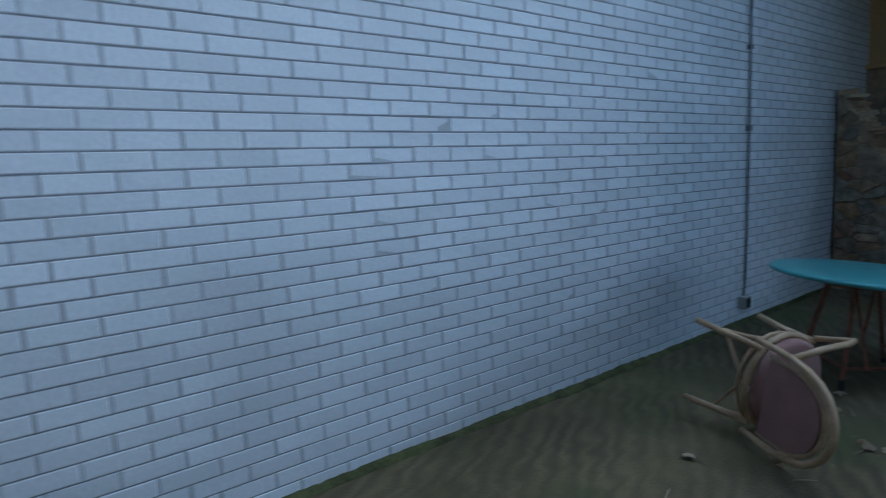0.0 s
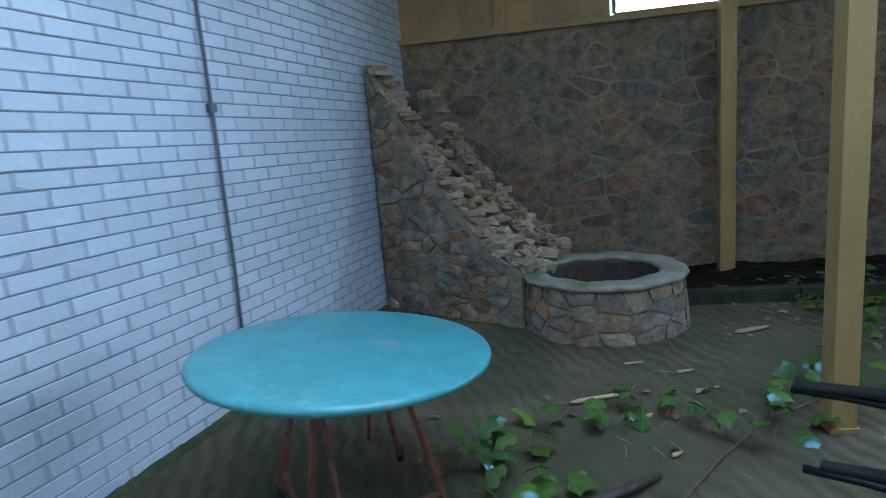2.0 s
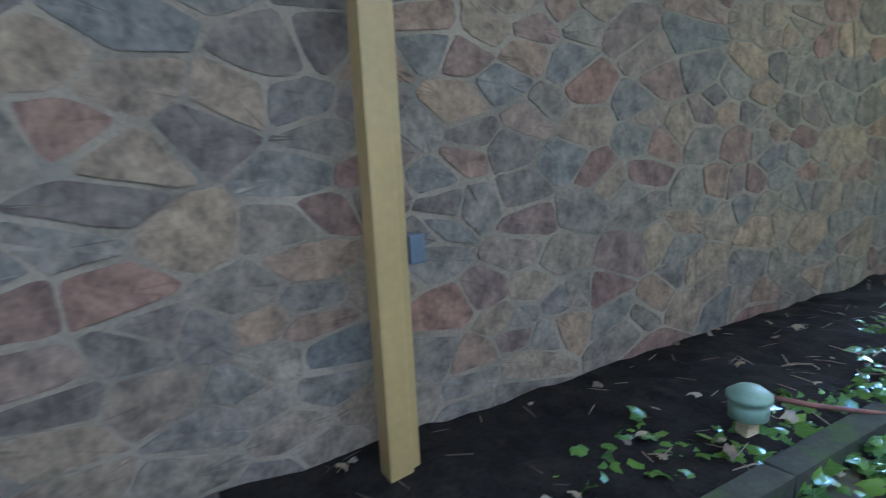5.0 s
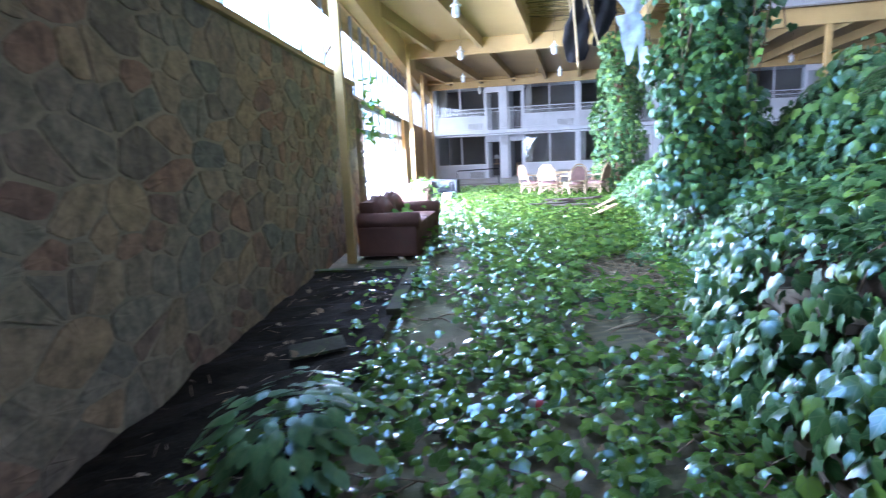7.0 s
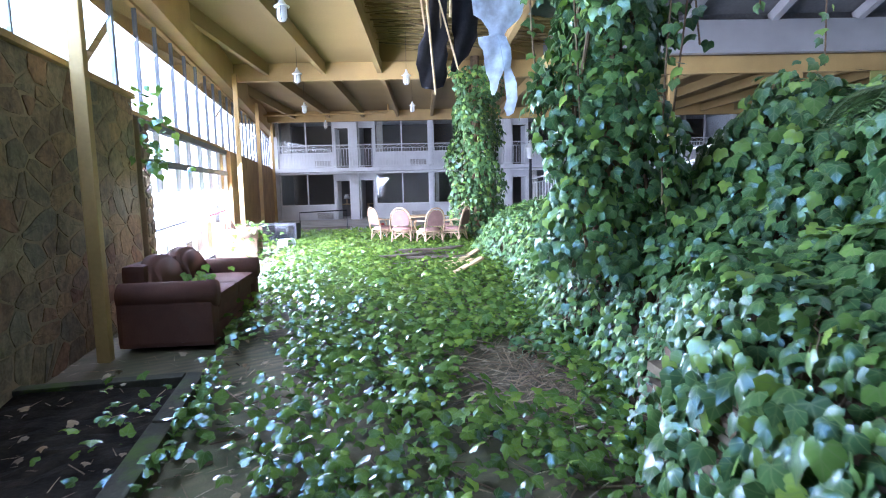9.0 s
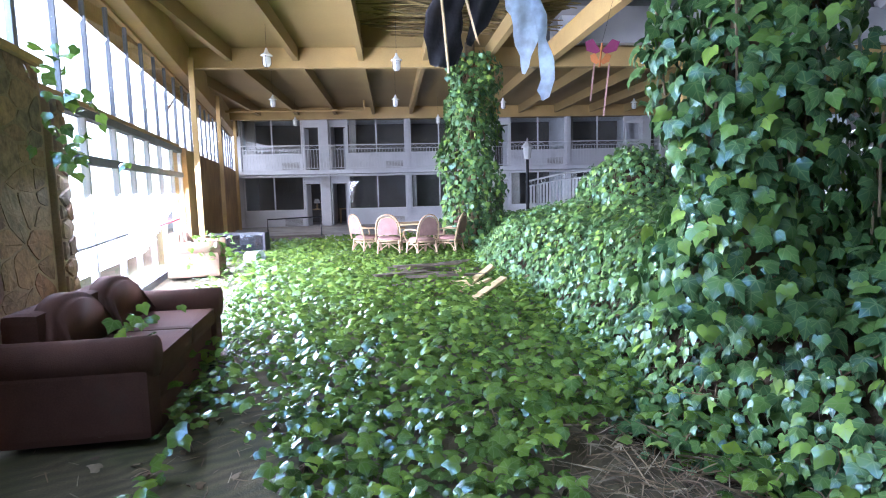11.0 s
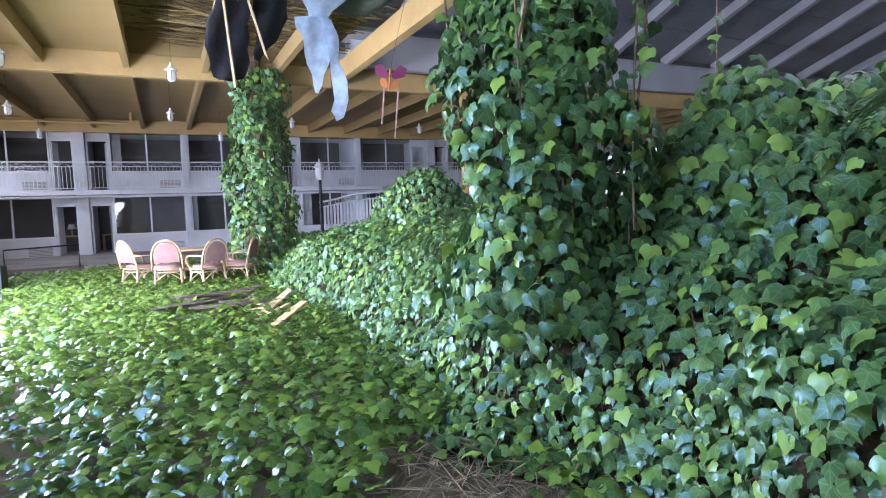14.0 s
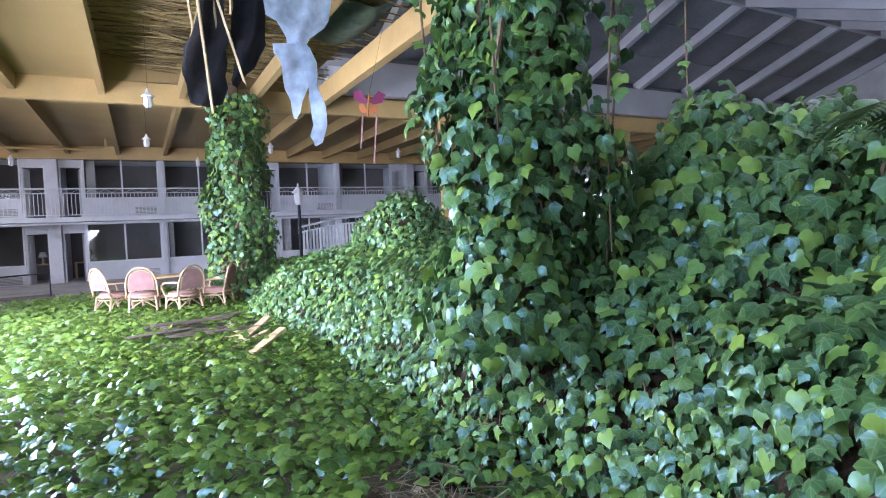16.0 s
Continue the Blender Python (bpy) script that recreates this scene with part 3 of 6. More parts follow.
k = 0
for base_x in [COL0 + MOD * i for i in range(-1, 3)]:
    for side in (-1, 1):
        for low, z0, z1 in ((0.0, 0.76, 2.38), (2.62, 3.36, 5.03)):
            a, b = base_x + side * 0.1, base_x + side * 2.85
            a, b = min(a, b), max(a, b)
            if a > fx0 - 0.1 and b < fx1:
                facade_window(a, b, z0, z1, low, (0.0, 0.5, 0.0, 0.35, 0.2)[k % 5])
                k += 1
            # door frame and half-open leaf
            a, b = base_x + side * 2.86, base_x + side * 3.65
            a, b = min(a, b), max(a, b)
            if a > fx0 and b < fx1:
                d = part("door", boxed((a, -0.06, low), (a + 0.06, 0.05, low + 2.06), 0.005), FRAME_WHITE, fac, "white frame of an open door")
                part("frame", boxed((b - 0.06, -0.06, low), (b, 0.05, low + 2.06), 0.005), FRAME_WHITE, d)
                part("frame", boxed((a + 0.062, -0.06, low + 2.0), (b - 0.062, 0.05, low + 2.06), 0.005), FRAME_WHITE, d)
                hinge = pose(a + 0.07 if side > 0 else b - 0.07, 0.06, low, 0, 0, 80 if side > 0 else 100)
                part("leaf", boxed((0, -0.02, 0.02), (0.64, 0.02, 1.97), 0.004, hinge), FACADE_WHITE, d)
                part("transom", boxed((a, -0.05, low + 2.062), (b, 0.04, low + 2.38), 0.005), FACADE_WHITE, d)
    part("column", boxed((base_x - 0.095, -0.2, 0), (base_x + 0.095, 2.9, 2.44), 0.01), FACADE_WHITE, fac)
    part("column", boxed((base_x - 0.095, -0.2, 2.62), (base_x + 0.095, 2.9, 5.05), 0.01), FACADE_WHITE, fac)
    px = base_x + MOD / 2
    part("partition", boxed((px - 0.2, -0.3, 0), (px + 0.2, 2.95, 2.44), 0.01), FACADE_WHITE, fac)
    part("partition", boxed((px - 0.2, -0.3, 2.62), (px + 0.2, 2.95, 5.05), 0.01), FACADE_WHITE, fac)
# balcony railing: rails, posts and many thin bars
rail = part("balcony_railing", boxed((fx0, -0.86, 3.7), (fx1, -0.82, 3.745), 0.004), FRAME_WHITE, fac, "white iron balcony railing")
part("rail", boxed((fx0, -0.86, 3.53), (fx1, -0.82, 3.56)), FRAME_WHITE, rail)
part("rail", boxed((fx0, -0.86, 2.69), (fx1, -0.82, 2.72)), FRAME_WHITE, rail)
bars = bmesh.new()
x = fx0 + 0.1
while x < fx1:
    add_box(bars, (x - 0.011, -0.85, 2.7), (x + 0.011, -0.83, 3.53))
    x += 0.135
x = fx0 + 0.1
while x < fx1 - 0.5:
    add_tube(bars, [(x, -0.84, 3.56), (x + 0.22, -0.84, 3.7), (x + 0.44, -0.84, 3.56)], 0.009, 4)
    x += 0.46
b = part("bar", bars, FRAME_WHITE, rail)
b["kind"] = "stuff"

# ---- the first room ----
PALE_WALL = palette("stacked_sandstone", [(0.16, 0.115, 0.07), (0.20, 0.15, 0.09), (0.11, 0.085, 0.055), (0.18, 0.12, 0.075)], 0.9, False, bump=0.7, fine=30, scale=6)
planter_wall = thing("planter_wall", "low dry-stacked flat stone wall edging the planter", "wall", kind="structure")

# soil bed with mossy kerb along the stone wall
bed = bmesh.new()
bmesh.ops.create_grid(bed, x_segments=10, y_segments=70, size=0.5, matrix=pose(0.6, 6.8, 0.06) @ Matrix.Diagonal((1.2, 8.6, 1, 1)))
for v in bed.verts:
    v.co.z += 0.05 * noise.noise(v.co * 2.2) + 0.02 * noise.noise(v.co * 9)
structure("flower_bed", bed, SOIL, "dark damp soil bed between kerb and stone wall", "flower bed", WALL)
kerb = thing("kerb", "mossy concrete kerb edging the soil bed", "kerb", WALL, kind="structure")
for i in (0, 1, 2, 7, 8):
    a = 2.55 + i * 0.95
    part("kerb_stone", boxed((1.14, a + 0.006, -0.02), (1.27, a + 0.944, 0.115), 0.012, None, 0.006), KERB, kerb)
part("kerb_stone", boxed((0.0, 11.0, -0.02), (1.13, 11.12, 0.115), 0.012), KERB, kerb)

post = thing("post", "free-standing yellow square timber post in the room", "post", pose(2.86, 3.33, 0, 0, 0, 12), "wall posts")
part("shaft", boxed((-0.058, -0.058, 0), (0.058, 0.058, 4.75), 0.01), YELLOW, post)
part("base_trim", boxed((-0.068, -0.068, 0), (0.068, 0.068, 0.03), 0.006), YELLOW, post)


def conduit_run():
    ob = thing("conduit", "thin grey conduit with a socket box on the white brick wall", "conduit", pose(3.05, 0, 0))
    part("pipe", tubed([(0.01, 0.02, 4.4), (0.02, 0.02, 1.9), (0.035, 0.02, 0.9), (0.06, 0.022, 0.42), (0.1, 0.025, 0.27)], 0.011), CONDUIT, ob)
    part("clip", boxed((-0.01, 0.0, 1.85), (0.05, 0.036, 1.9), 0.004), CONDUIT, ob)
    part("clip", boxed((-0.015, 0.0, 2.6), (0.045, 0.036, 2.64), 0.004), CONDUIT, ob)
    part("socket_box", boxed((0.045, 0.0, 0.15), (0.155, 0.075, 0.27), 0.008), CONCRETE, ob, "dirty grey metal socket box")
    part("cover_plate", boxed((0.06, 0.0755, 0.165), (0.14, 0.081, 0.255), 0.003), DARK_METAL, ob)


conduit_run()


def round_table():
    ob = thing("round_table", "round turquoise metal table on rusty folding legs", "table", pose(3.98, 1.27, 0, 0, 0, 45) @ Matrix.Diagonal((0.88, 0.88, 0.985, 1)))
    part("tabletop", lathed([(0.0, 0.722), (0.66, 0.722), (0.685, 0.728), (0.692, 0.742), (0.685, 0.755), (0.66, 0.76), (0.0, 0.761)], 56), TURQUOISE, ob, smooth=True).matrix_basis = Matrix.Translation((0, 0, 0.745)) @ Matrix.Rotation(radians(4.5), 4, Vector((-1.0, 0.036, 0))) @ Matrix.Translation((0, 0, -0.735))
    part("apron", lathed([(0.3, 0.69), (0.32, 0.69), (0.32, 0.722), (0.3, 0.722)], 30), RUST, ob)
    for k in range(4):
        a = math.pi / 4 + k * math.pi / 2
        c, s = math.cos(a), math.sin(a)
        part("leg", tubed([(0.26 * c, 0.26 * s, 0.715), (0.47 * c, 0.47 * s, 0.02)], 0.017, 10), RUST, ob)
        b = a + 0.34
        part("brace", tubed([(0.25 * c, 0.25 * s, 0.7), (0.40 * math.cos(b), 0.40 * math.sin(b), 0.15)], 0.012, 8), RUST, ob)
        part("rubber_foot", lathed([(0.02, 0.0), (0.024, 0.03), (0.02, 0.08)], 12, Matrix.Translation((0.472 * c, 0.472 * s, 0))), BLACK_PLASTIC, ob)
    for k in range(4):
        a, b = math.pi / 4 + k * math.pi / 2, math.pi / 4 + (k + 1) * math.pi / 2
        if k != 1:
            part("stretcher", tubed([(0.435 * math.cos(a), 0.435 * math.sin(a), 0.15), (0.435 * math.cos(b), 0.435 * math.sin(b), 0.15)], 0.013, 8), RUST, ob)
    return ob


round_table()


def arch(w, h, z0, y0, lean, n=14):
    """Points of an upright arch, w wide, leaning back."""
    pts = []
    for i in range(n + 1):
        a = math.pi * i / n
        x = -w / 2 * math.cos(a)
        z = z0 + (h - z0) * (math.sin(a) ** 0.55)
        pts.append((x, y0 - lean * (z - z0), z))
    return pts


def rattan_chair(label, m, group=""):
    """Rattan armchair with an arched, padded back; front is +y."""
    ob = thing("rattan_chair", label, "chair", m, group)
    seat = lathed([(0.0, 0.40), (0.24, 0.40), (0.27, 0.42), (0.27, 0.455), (0.24, 0.475), (0.0, 0.485)], 24, Matrix.Diagonal((1, 0.95, 1, 1)))
    part("seat", seat, RATTAN_PAD, ob, "faded pink seat pad", smooth=True)
    ring = [(0.28 * math.cos(a), 0.27 * math.sin(a), 0.40) for a in [2 * math.pi * i / 24 for i in range(25)]]
    part("seat_frame", tubed(ring, 0.019, 8), RATTAN, ob, smooth=True)
    part("seat_frame", tubed([(x * 0.97, y * 0.97, 0.34) for x, y, z in ring], 0.013, 8), RATTAN, ob, smooth=True)
    part("back_frame", tubed(arch(0.54, 0.97, 0.40, -0.24, 0.22), 0.019, 8), RATTAN, ob, smooth=True)
    part("back_frame", tubed(arch(0.44, 0.92, 0.52, -0.268, 0.22), 0.013, 8), RATTAN, ob, smooth=True)
    pad = bmesh.new()
    outline = arch(0.42, 0.905, 0.53, -0.27, 0.22, 16)
    fr = [pad.verts.new((x, y + 0.018, z)) for x, y, z in outline]
    bk = [pad.verts.new((x, y - 0.018, z)) for x, y, z in outline]
    pad.faces.new(fr)
    pad.faces.new(bk[::-1])
    for i in range(len(fr)):
        j = (i + 1) % len(fr)
        pad.faces.new((fr[i], bk[i], bk[j], fr[j]))
    part("backrest", pad, RATTAN_PAD, ob, "pink-brown padded back panel")
    for sx in (-1, 1):
        arm = [(sx * 0.265, -0.29, 0.66), (sx * 0.30, -0.1, 0.665), (sx * 0.31, 0.12, 0.65), (sx * 0.30, 0.24, 0.60), (sx * 0.27, 0.25, 0.5), (sx * 0.25, 0.2, 0.41)]
        part("armrest", tubed(arm, 0.018, 8), RATTAN, ob, smooth=True)
        part("leg", tubed([(sx * 0.23, 0.2, 0.41), (sx * 0.235, 0.22, 0.2), (sx * 0.25, 0.25, 0.0)], 0.02, 8), RATTAN, ob, smooth=True)
        part("leg", tubed([(sx * 0.22, -0.21, 0.41), (sx * 0.235, -0.24, 0.2), (sx * 0.25, -0.27, 0.0)], 0.02, 8), RATTAN, ob, smooth=True)
        loop = [(sx * 0.24, 0.21 * math.cos(a), 0.16 + 0.2 * math.sin(a)) for a in [math.pi * i / 8 for i in range(9)]]
        part("leg_loop", tubed(loop, 0.012, 6), RATTAN, ob, smooth=True)
    for y in (0.21, -0.22):
        part("stretcher", tubed([(-0.23, y, 0.18), (0, y, 0.34), (0.23, y, 0.18)], 0.012, 6), RATTAN, ob, smooth=True)
    return ob


# the overturned chair: legs towards the wall, back towards the room
up = Vector((0.28, 0.95, -0.10)).normalized()
side = Vector((0.12, 0.1, -1.0))
side = (side - up * side.dot(up)).normalized()
frontv = up.cross(side).normalized()
turn = Matrix((side, frontv, up)).transposed()
if turn.determinant() < 0:
    turn = Matrix((-side, frontv, up)).transposed()
rattan_chair("overturned rattan armchair with pink pads lying on the carpet", Matrix.Translation(Vector((5.32, 1.3, 0.305)) - up * 0.44) @ turn.to_4x4())

# toppled dark metal chair by the post
dead = thing("metal_chair", "toppled dark tubular metal chair with split black arms", "chair", pose(3.44, 3.18, 0))
for dx, z, dz in ((-0.06, 0.42, 0.0), (0.16, 0.19, 0.015)):
    pad = bmesh.new()
    add_box(pad, (-0.028, -0.17, -0.014), (0.028, 0.15, 0.014), None, 0.01)
    part("armrest", pad, BLACK_PLASTIC, dead, "split black armrest").matrix_basis = pose(dx + 0.05, 0.0 + 0.05 * (dx > 0), z + 0.03, 3, 0, -17)
    part("frame", tubed([(dx, -0.17, z), (dx + 0.05, 0.0, z), (dx + 0.1, 0.14, z - 0.005), (dx + 0.12, 0.22, z - 0.04), (dx + 0.13, 0.25, z * 0.55), (dx + 0.12, 0.24, 0.03)], 0.017, 10), DARK_METAL, dead, smooth=True)
part("frame", tubed([(0.18, -0.23, 0.02), (0.26, -0.08, 0.02), (0.34, 0.06, 0.02), (0.30, 0.22, 0.025), (0.1, 0.26, 0.03)], 0.016, 10), DARK_METAL, dead, smooth=True)
part("frame", tubed([(0.06, 0.24, 0.03), (0.05, 0.42, 0.2), (0.1, 0.6, 0.34), (0.28, 0.66, 0.3), (0.34, 0.5, 0.12), (0.3, 0.22, 0.025)], 0.016, 10), DARK_METAL, dead, smooth=True)
part("seat", boxed((0.08, 0.24, 0.05), (0.3, 0.6, 0.09), 0.02, pose(0, 0, 0, 14, -6, 0)), BLACK_PLASTIC, dead, "torn black seat pad")


def stick(name, label, mat, pts, r, category="stick"):
    ob = tagged(link_mesh(name, tubed(pts, r, 7, 0.55), mat, smooth=True), label, category)
    return ob


stick("branch", "short wet black branch lying on the carpet", DARK_WOOD, [(4.03, 2.06, 0.025), (3.86, 2.2, 0.03), (3.74, 2.27, 0.05), (3.62, 2.38, 0.035), (3.49, 2.49, 0.03)], 0.03, "branch")
def splinter(a, b, w):
    a, b = Vector(a), Vector(b)
    d = b - a
    bm = bmesh.new()
    ring = [(0, 0.0), (w, 0.12), (w * 0.8, 0.7), (w * 0.1, 1.0), (-w * 0.5, 0.8), (-w, 0.2)]
    lo = [bm.verts.new((x, t * d.length, -0.004)) for x, t in ring]
    hi = [bm.verts.new((x * 0.9, t * d.length, 0.006)) for x, t in ring]
    bm.faces.new(lo[::-1])
    bm.faces.new(hi)
    for i in range(6):
        bm.faces.new((lo[i], lo[(i + 1) % 6], hi[(i + 1) % 6], hi[i]))
    ob = tagged(link_mesh("wood_splinter", bm, BROKEN_WOOD), "pale wood splinter dropped on the mossy carpet", "splinter", "wood splinters")
    ob.matrix_basis = Matrix.Translation(a) @ d.to_track_quat("Y", "Z").to_matrix().to_4x4()


for a, b, w in (((2.82, 2.02, 0.016), (2.64, 2.34, 0.018), 0.018), ((2.3, 2.62, 0.016), (2.24, 2.72, 0.016), 0.01), ((2.95, 2.42, 0.016), (2.88, 2.47, 0.016), 0.014), ((1.5, 3.05, 0.016), (1.35, 3.3, 0.02), 0.03), ((2.2, 2.3, 0.016), (2.15, 2.42, 0.016), 0.009), ((2.55, 2.75, 0.016), (2.48, 2.84, 0.016), 0.012), ((3.3, 2.55, 0.016), (3.25, 2.6, 0.016), 0.012)):
    splinter(a, b, w)
stick("twig", "long bare vine runner along the carpet", STEM, [(4.6, 2.05, 0.02), (3.9, 2.45, 0.015), (3.3, 2.75, 0.02), (2.9, 3.0, 0.03), (2.4, 3.5, 0.02)], 0.005, "twig")

# ---- stone well with its broken rock chute ----
WX, WY, WR, WI, WH = 1.2, 2.1, 0.62, 0.46, 0.42
well = thing("stone_well", "round rubble stone basin with a mossy pale rim", "well", pose(WX, WY, 0))
body = bmesh.new()
add_lathe(body, [(WI, 0.0), (WR + 0.04, 0.0), (WR, WH - 0.01), (WI, WH - 0.01), (WI, 0.01)], 40)
part("body", body, MORTAR, well)
RIM = material("mossy_pale_rim", (0.34, 0.31, 0.23), 0.9, var=0.25, scale=5, fine=40, bump=0.6, stain=(0.13, 0.19, 0.07), stain_at=0.5)
rim = bmesh.new()
N = 48
loops = []
for r, z in ((WI - 0.005, WH - 0.02), (WR + 0.03, WH - 0.02), (WR + 0.045, WH + 0.005), (WR + 0.03, WH + 0.022), (WI + 0.01, WH + 0.025), (WI - 0.012, WH + 0.01)):
    loops.append([rim.verts.new(((r + 0.005 * math.sin(7 * a) + 0.006 * math.sin(17 * a + r * 9)) * math.cos(a), (r + 0.005 * math.sin(5 * a + 1) + 0.006 * math.sin(19 * a)) * math.sin(a), z + 0.006 * math.sin(9 * a))) for a in [2 * math.pi * i / N for i in range(N)]])
for k in range(len(loops)):
    a, b = loops[k], loops[(k + 1) % len(loops)]
    for i in range(N):
        rim.faces.new((a[i], a[(i + 1) % N], b[(i + 1) % N], b[i]))
part("rim", rim, RIM, well, "mossy pale concrete rim", smooth=True)
WATER = material("black_water", (0.01, 0.011, 0.01), 0.08, var=0.2, bump=0.05)
part("lining", lathed([(WI - 0.004, 0.02), (WI - 0.004, WH - 0.03), (WI - 0.012, WH - 0.03), (WI - 0.012, 0.02)], 40), DARK_WOOD, well, "slimy dark lining")
part("water", lathed([(0.0, 0.2), (WI - 0.005, 0.2), (WI - 0.005, 0.22), (0.0, 0.22)], 40), WATER, well, "still black water")


def rubble_block(bm, size, jitter=0.22):
    """A chipped stone block about the origin."""
    sx, sy, sz = size
    vs = add_box(bm, (-sx / 2, -sy / 2, -sz / 2), (sx / 2, sy / 2, sz / 2))
    bmesh.ops.bevel(bm, geom=list(bm.edges), offset=min(size) * 0.2, segments=1, affect="EDGES")
    for v in bm.verts:
        v.co += Vector((random.uniform(-1, 1) * sx, random.uniform(-1, 1) * sy, random.uniform(-1, 1) * sz)) * jitter * 0.25


chute = thing("rock_chute", "broken sloping rock chute of pale and brown stones against the wall", "rock chute")
CH_A, CH_B = Vector((0.98, 0.03, 0)), Vector((1.52, 1.50, 0))   # foot of the front flank


def flank(off, h0, h1, name, seed):
    """A flank wall: a wedge that falls from h0 at the brick wall to h1 at the basin, faced with stones."""
    a, b = CH_A + off, CH_B + off
    d = (b - a)
    ln = d.length
    ang = math.degrees(math.atan2(d.y, d.x)) - 90
    m = pose(a.x, a.y, 0, 0, 0, ang)
    bm = bmesh.new()
    prof = [(0, 0), (ln, 0), (ln, h1), (ln * 0.72, h1 + (h0 - h1) * 0.18), (ln * 0.4, h1 + (h0 - h1) * 0.5), (ln * 0.16, h0 - 0.28), (0.1, h0 - 0.02), (0, h0)]
    fr = [bm.verts.new((0, s, z)) for s, z in prof]
    bk = [bm.verts.new((-0.2, s, z)) for s, z in prof]
    bm.faces.new(fr)
    bm.faces.new(bk[::-1])
    for i in range(len(prof)):
        j = (i + 1) % len(prof)
        bm.faces.new((fr[i], bk[i], bk[j], fr[j]))
    body = part(name, bm, MORTAR, chute)
    body.matrix_basis = m
    top = lambda s: float(np.interp(s, [p[0] for p in prof[:1:-1]], [p[1] for p in prof[:1:-1]]))
    return m, ln, top, body


front_m, front_len, front_top, front_body = flank(Vector((0, 0, 0)), 2.28, 0.44, "flank", 3)
back_m, back_len, back_top, back_body = flank(Vector((-0.72, 0.22, 0)), 2.05, 0.5, "flank", 4)
bed = bmesh.new()
rows = []
for i in range(15):
    t = i / 14
    c = CH_A.lerp(CH_B, t) + Vector((-0.2, 0.03, 0))
    e = c + Vector((-0.5, 0.2, 0))
    z = 1.85 - 1.5 * t ** 0.8
    rows.append([bed.verts.new(c.lerp(e, j / 5) + Vector((0, 0, z + 0.06 * noise.noise(Vector((i, j, 3)) * 0.9)))) for j in range(6)])
for a, b in zip(rows, rows[1:]):
    for j in range(5):
        bed.faces.new((a[j], a[j + 1], b[j + 1], b[j]))
part("bed", bed, MORTAR, chute, "sandy sloping channel bed")
for i in range(80):
    t = random.random()
    u = random.random()
    c = CH_A.lerp(CH_B, t) + Vector((-0.2, 0.03, 0)) + Vector((-0.5, 0.2, 0)) * u
    bm = bmesh.new()
    rubble_block(bm, (random.uniform(0.08, 0.2), random.uniform(0.08, 0.22), random.uniform(0.05, 0.1)), 0.5)
    ob = part("rock", bm, PALE_STONE, chute)
    ob.matrix_basis = pose(c.x, c.y, 1.9 - 1.5 * t ** 0.8, random.uniform(-40, -20), random.uniform(-20, 20), random.uniform(0, 180))
for m, ln, top, n in ((front_m, front_len, front_top, 30), (back_m, back_len, back_top, 30)):
    for i in range(n):
        s = ln * (i + 0.5) / n
        for j in range(2):
            bm = bmesh.new()
            rubble_block(bm, (random.uniform(0.1, 0.2), random.uniform(0.06, 0.13), random.uniform(0.04, 0.09)), 0.55)
            ob = part("rock", bm, PALE_STONE, chute)
            ob.matrix_basis = m @ pose(-0.1 + random.uniform(-0.05, 0.05), s + random.uniform(-0.03, 0.03), top(s) + 0.005 + 0.04 * j * random.random(), random.uniform(-14, 8), random.uniform(-8, 8), random.uniform(-25, 25))


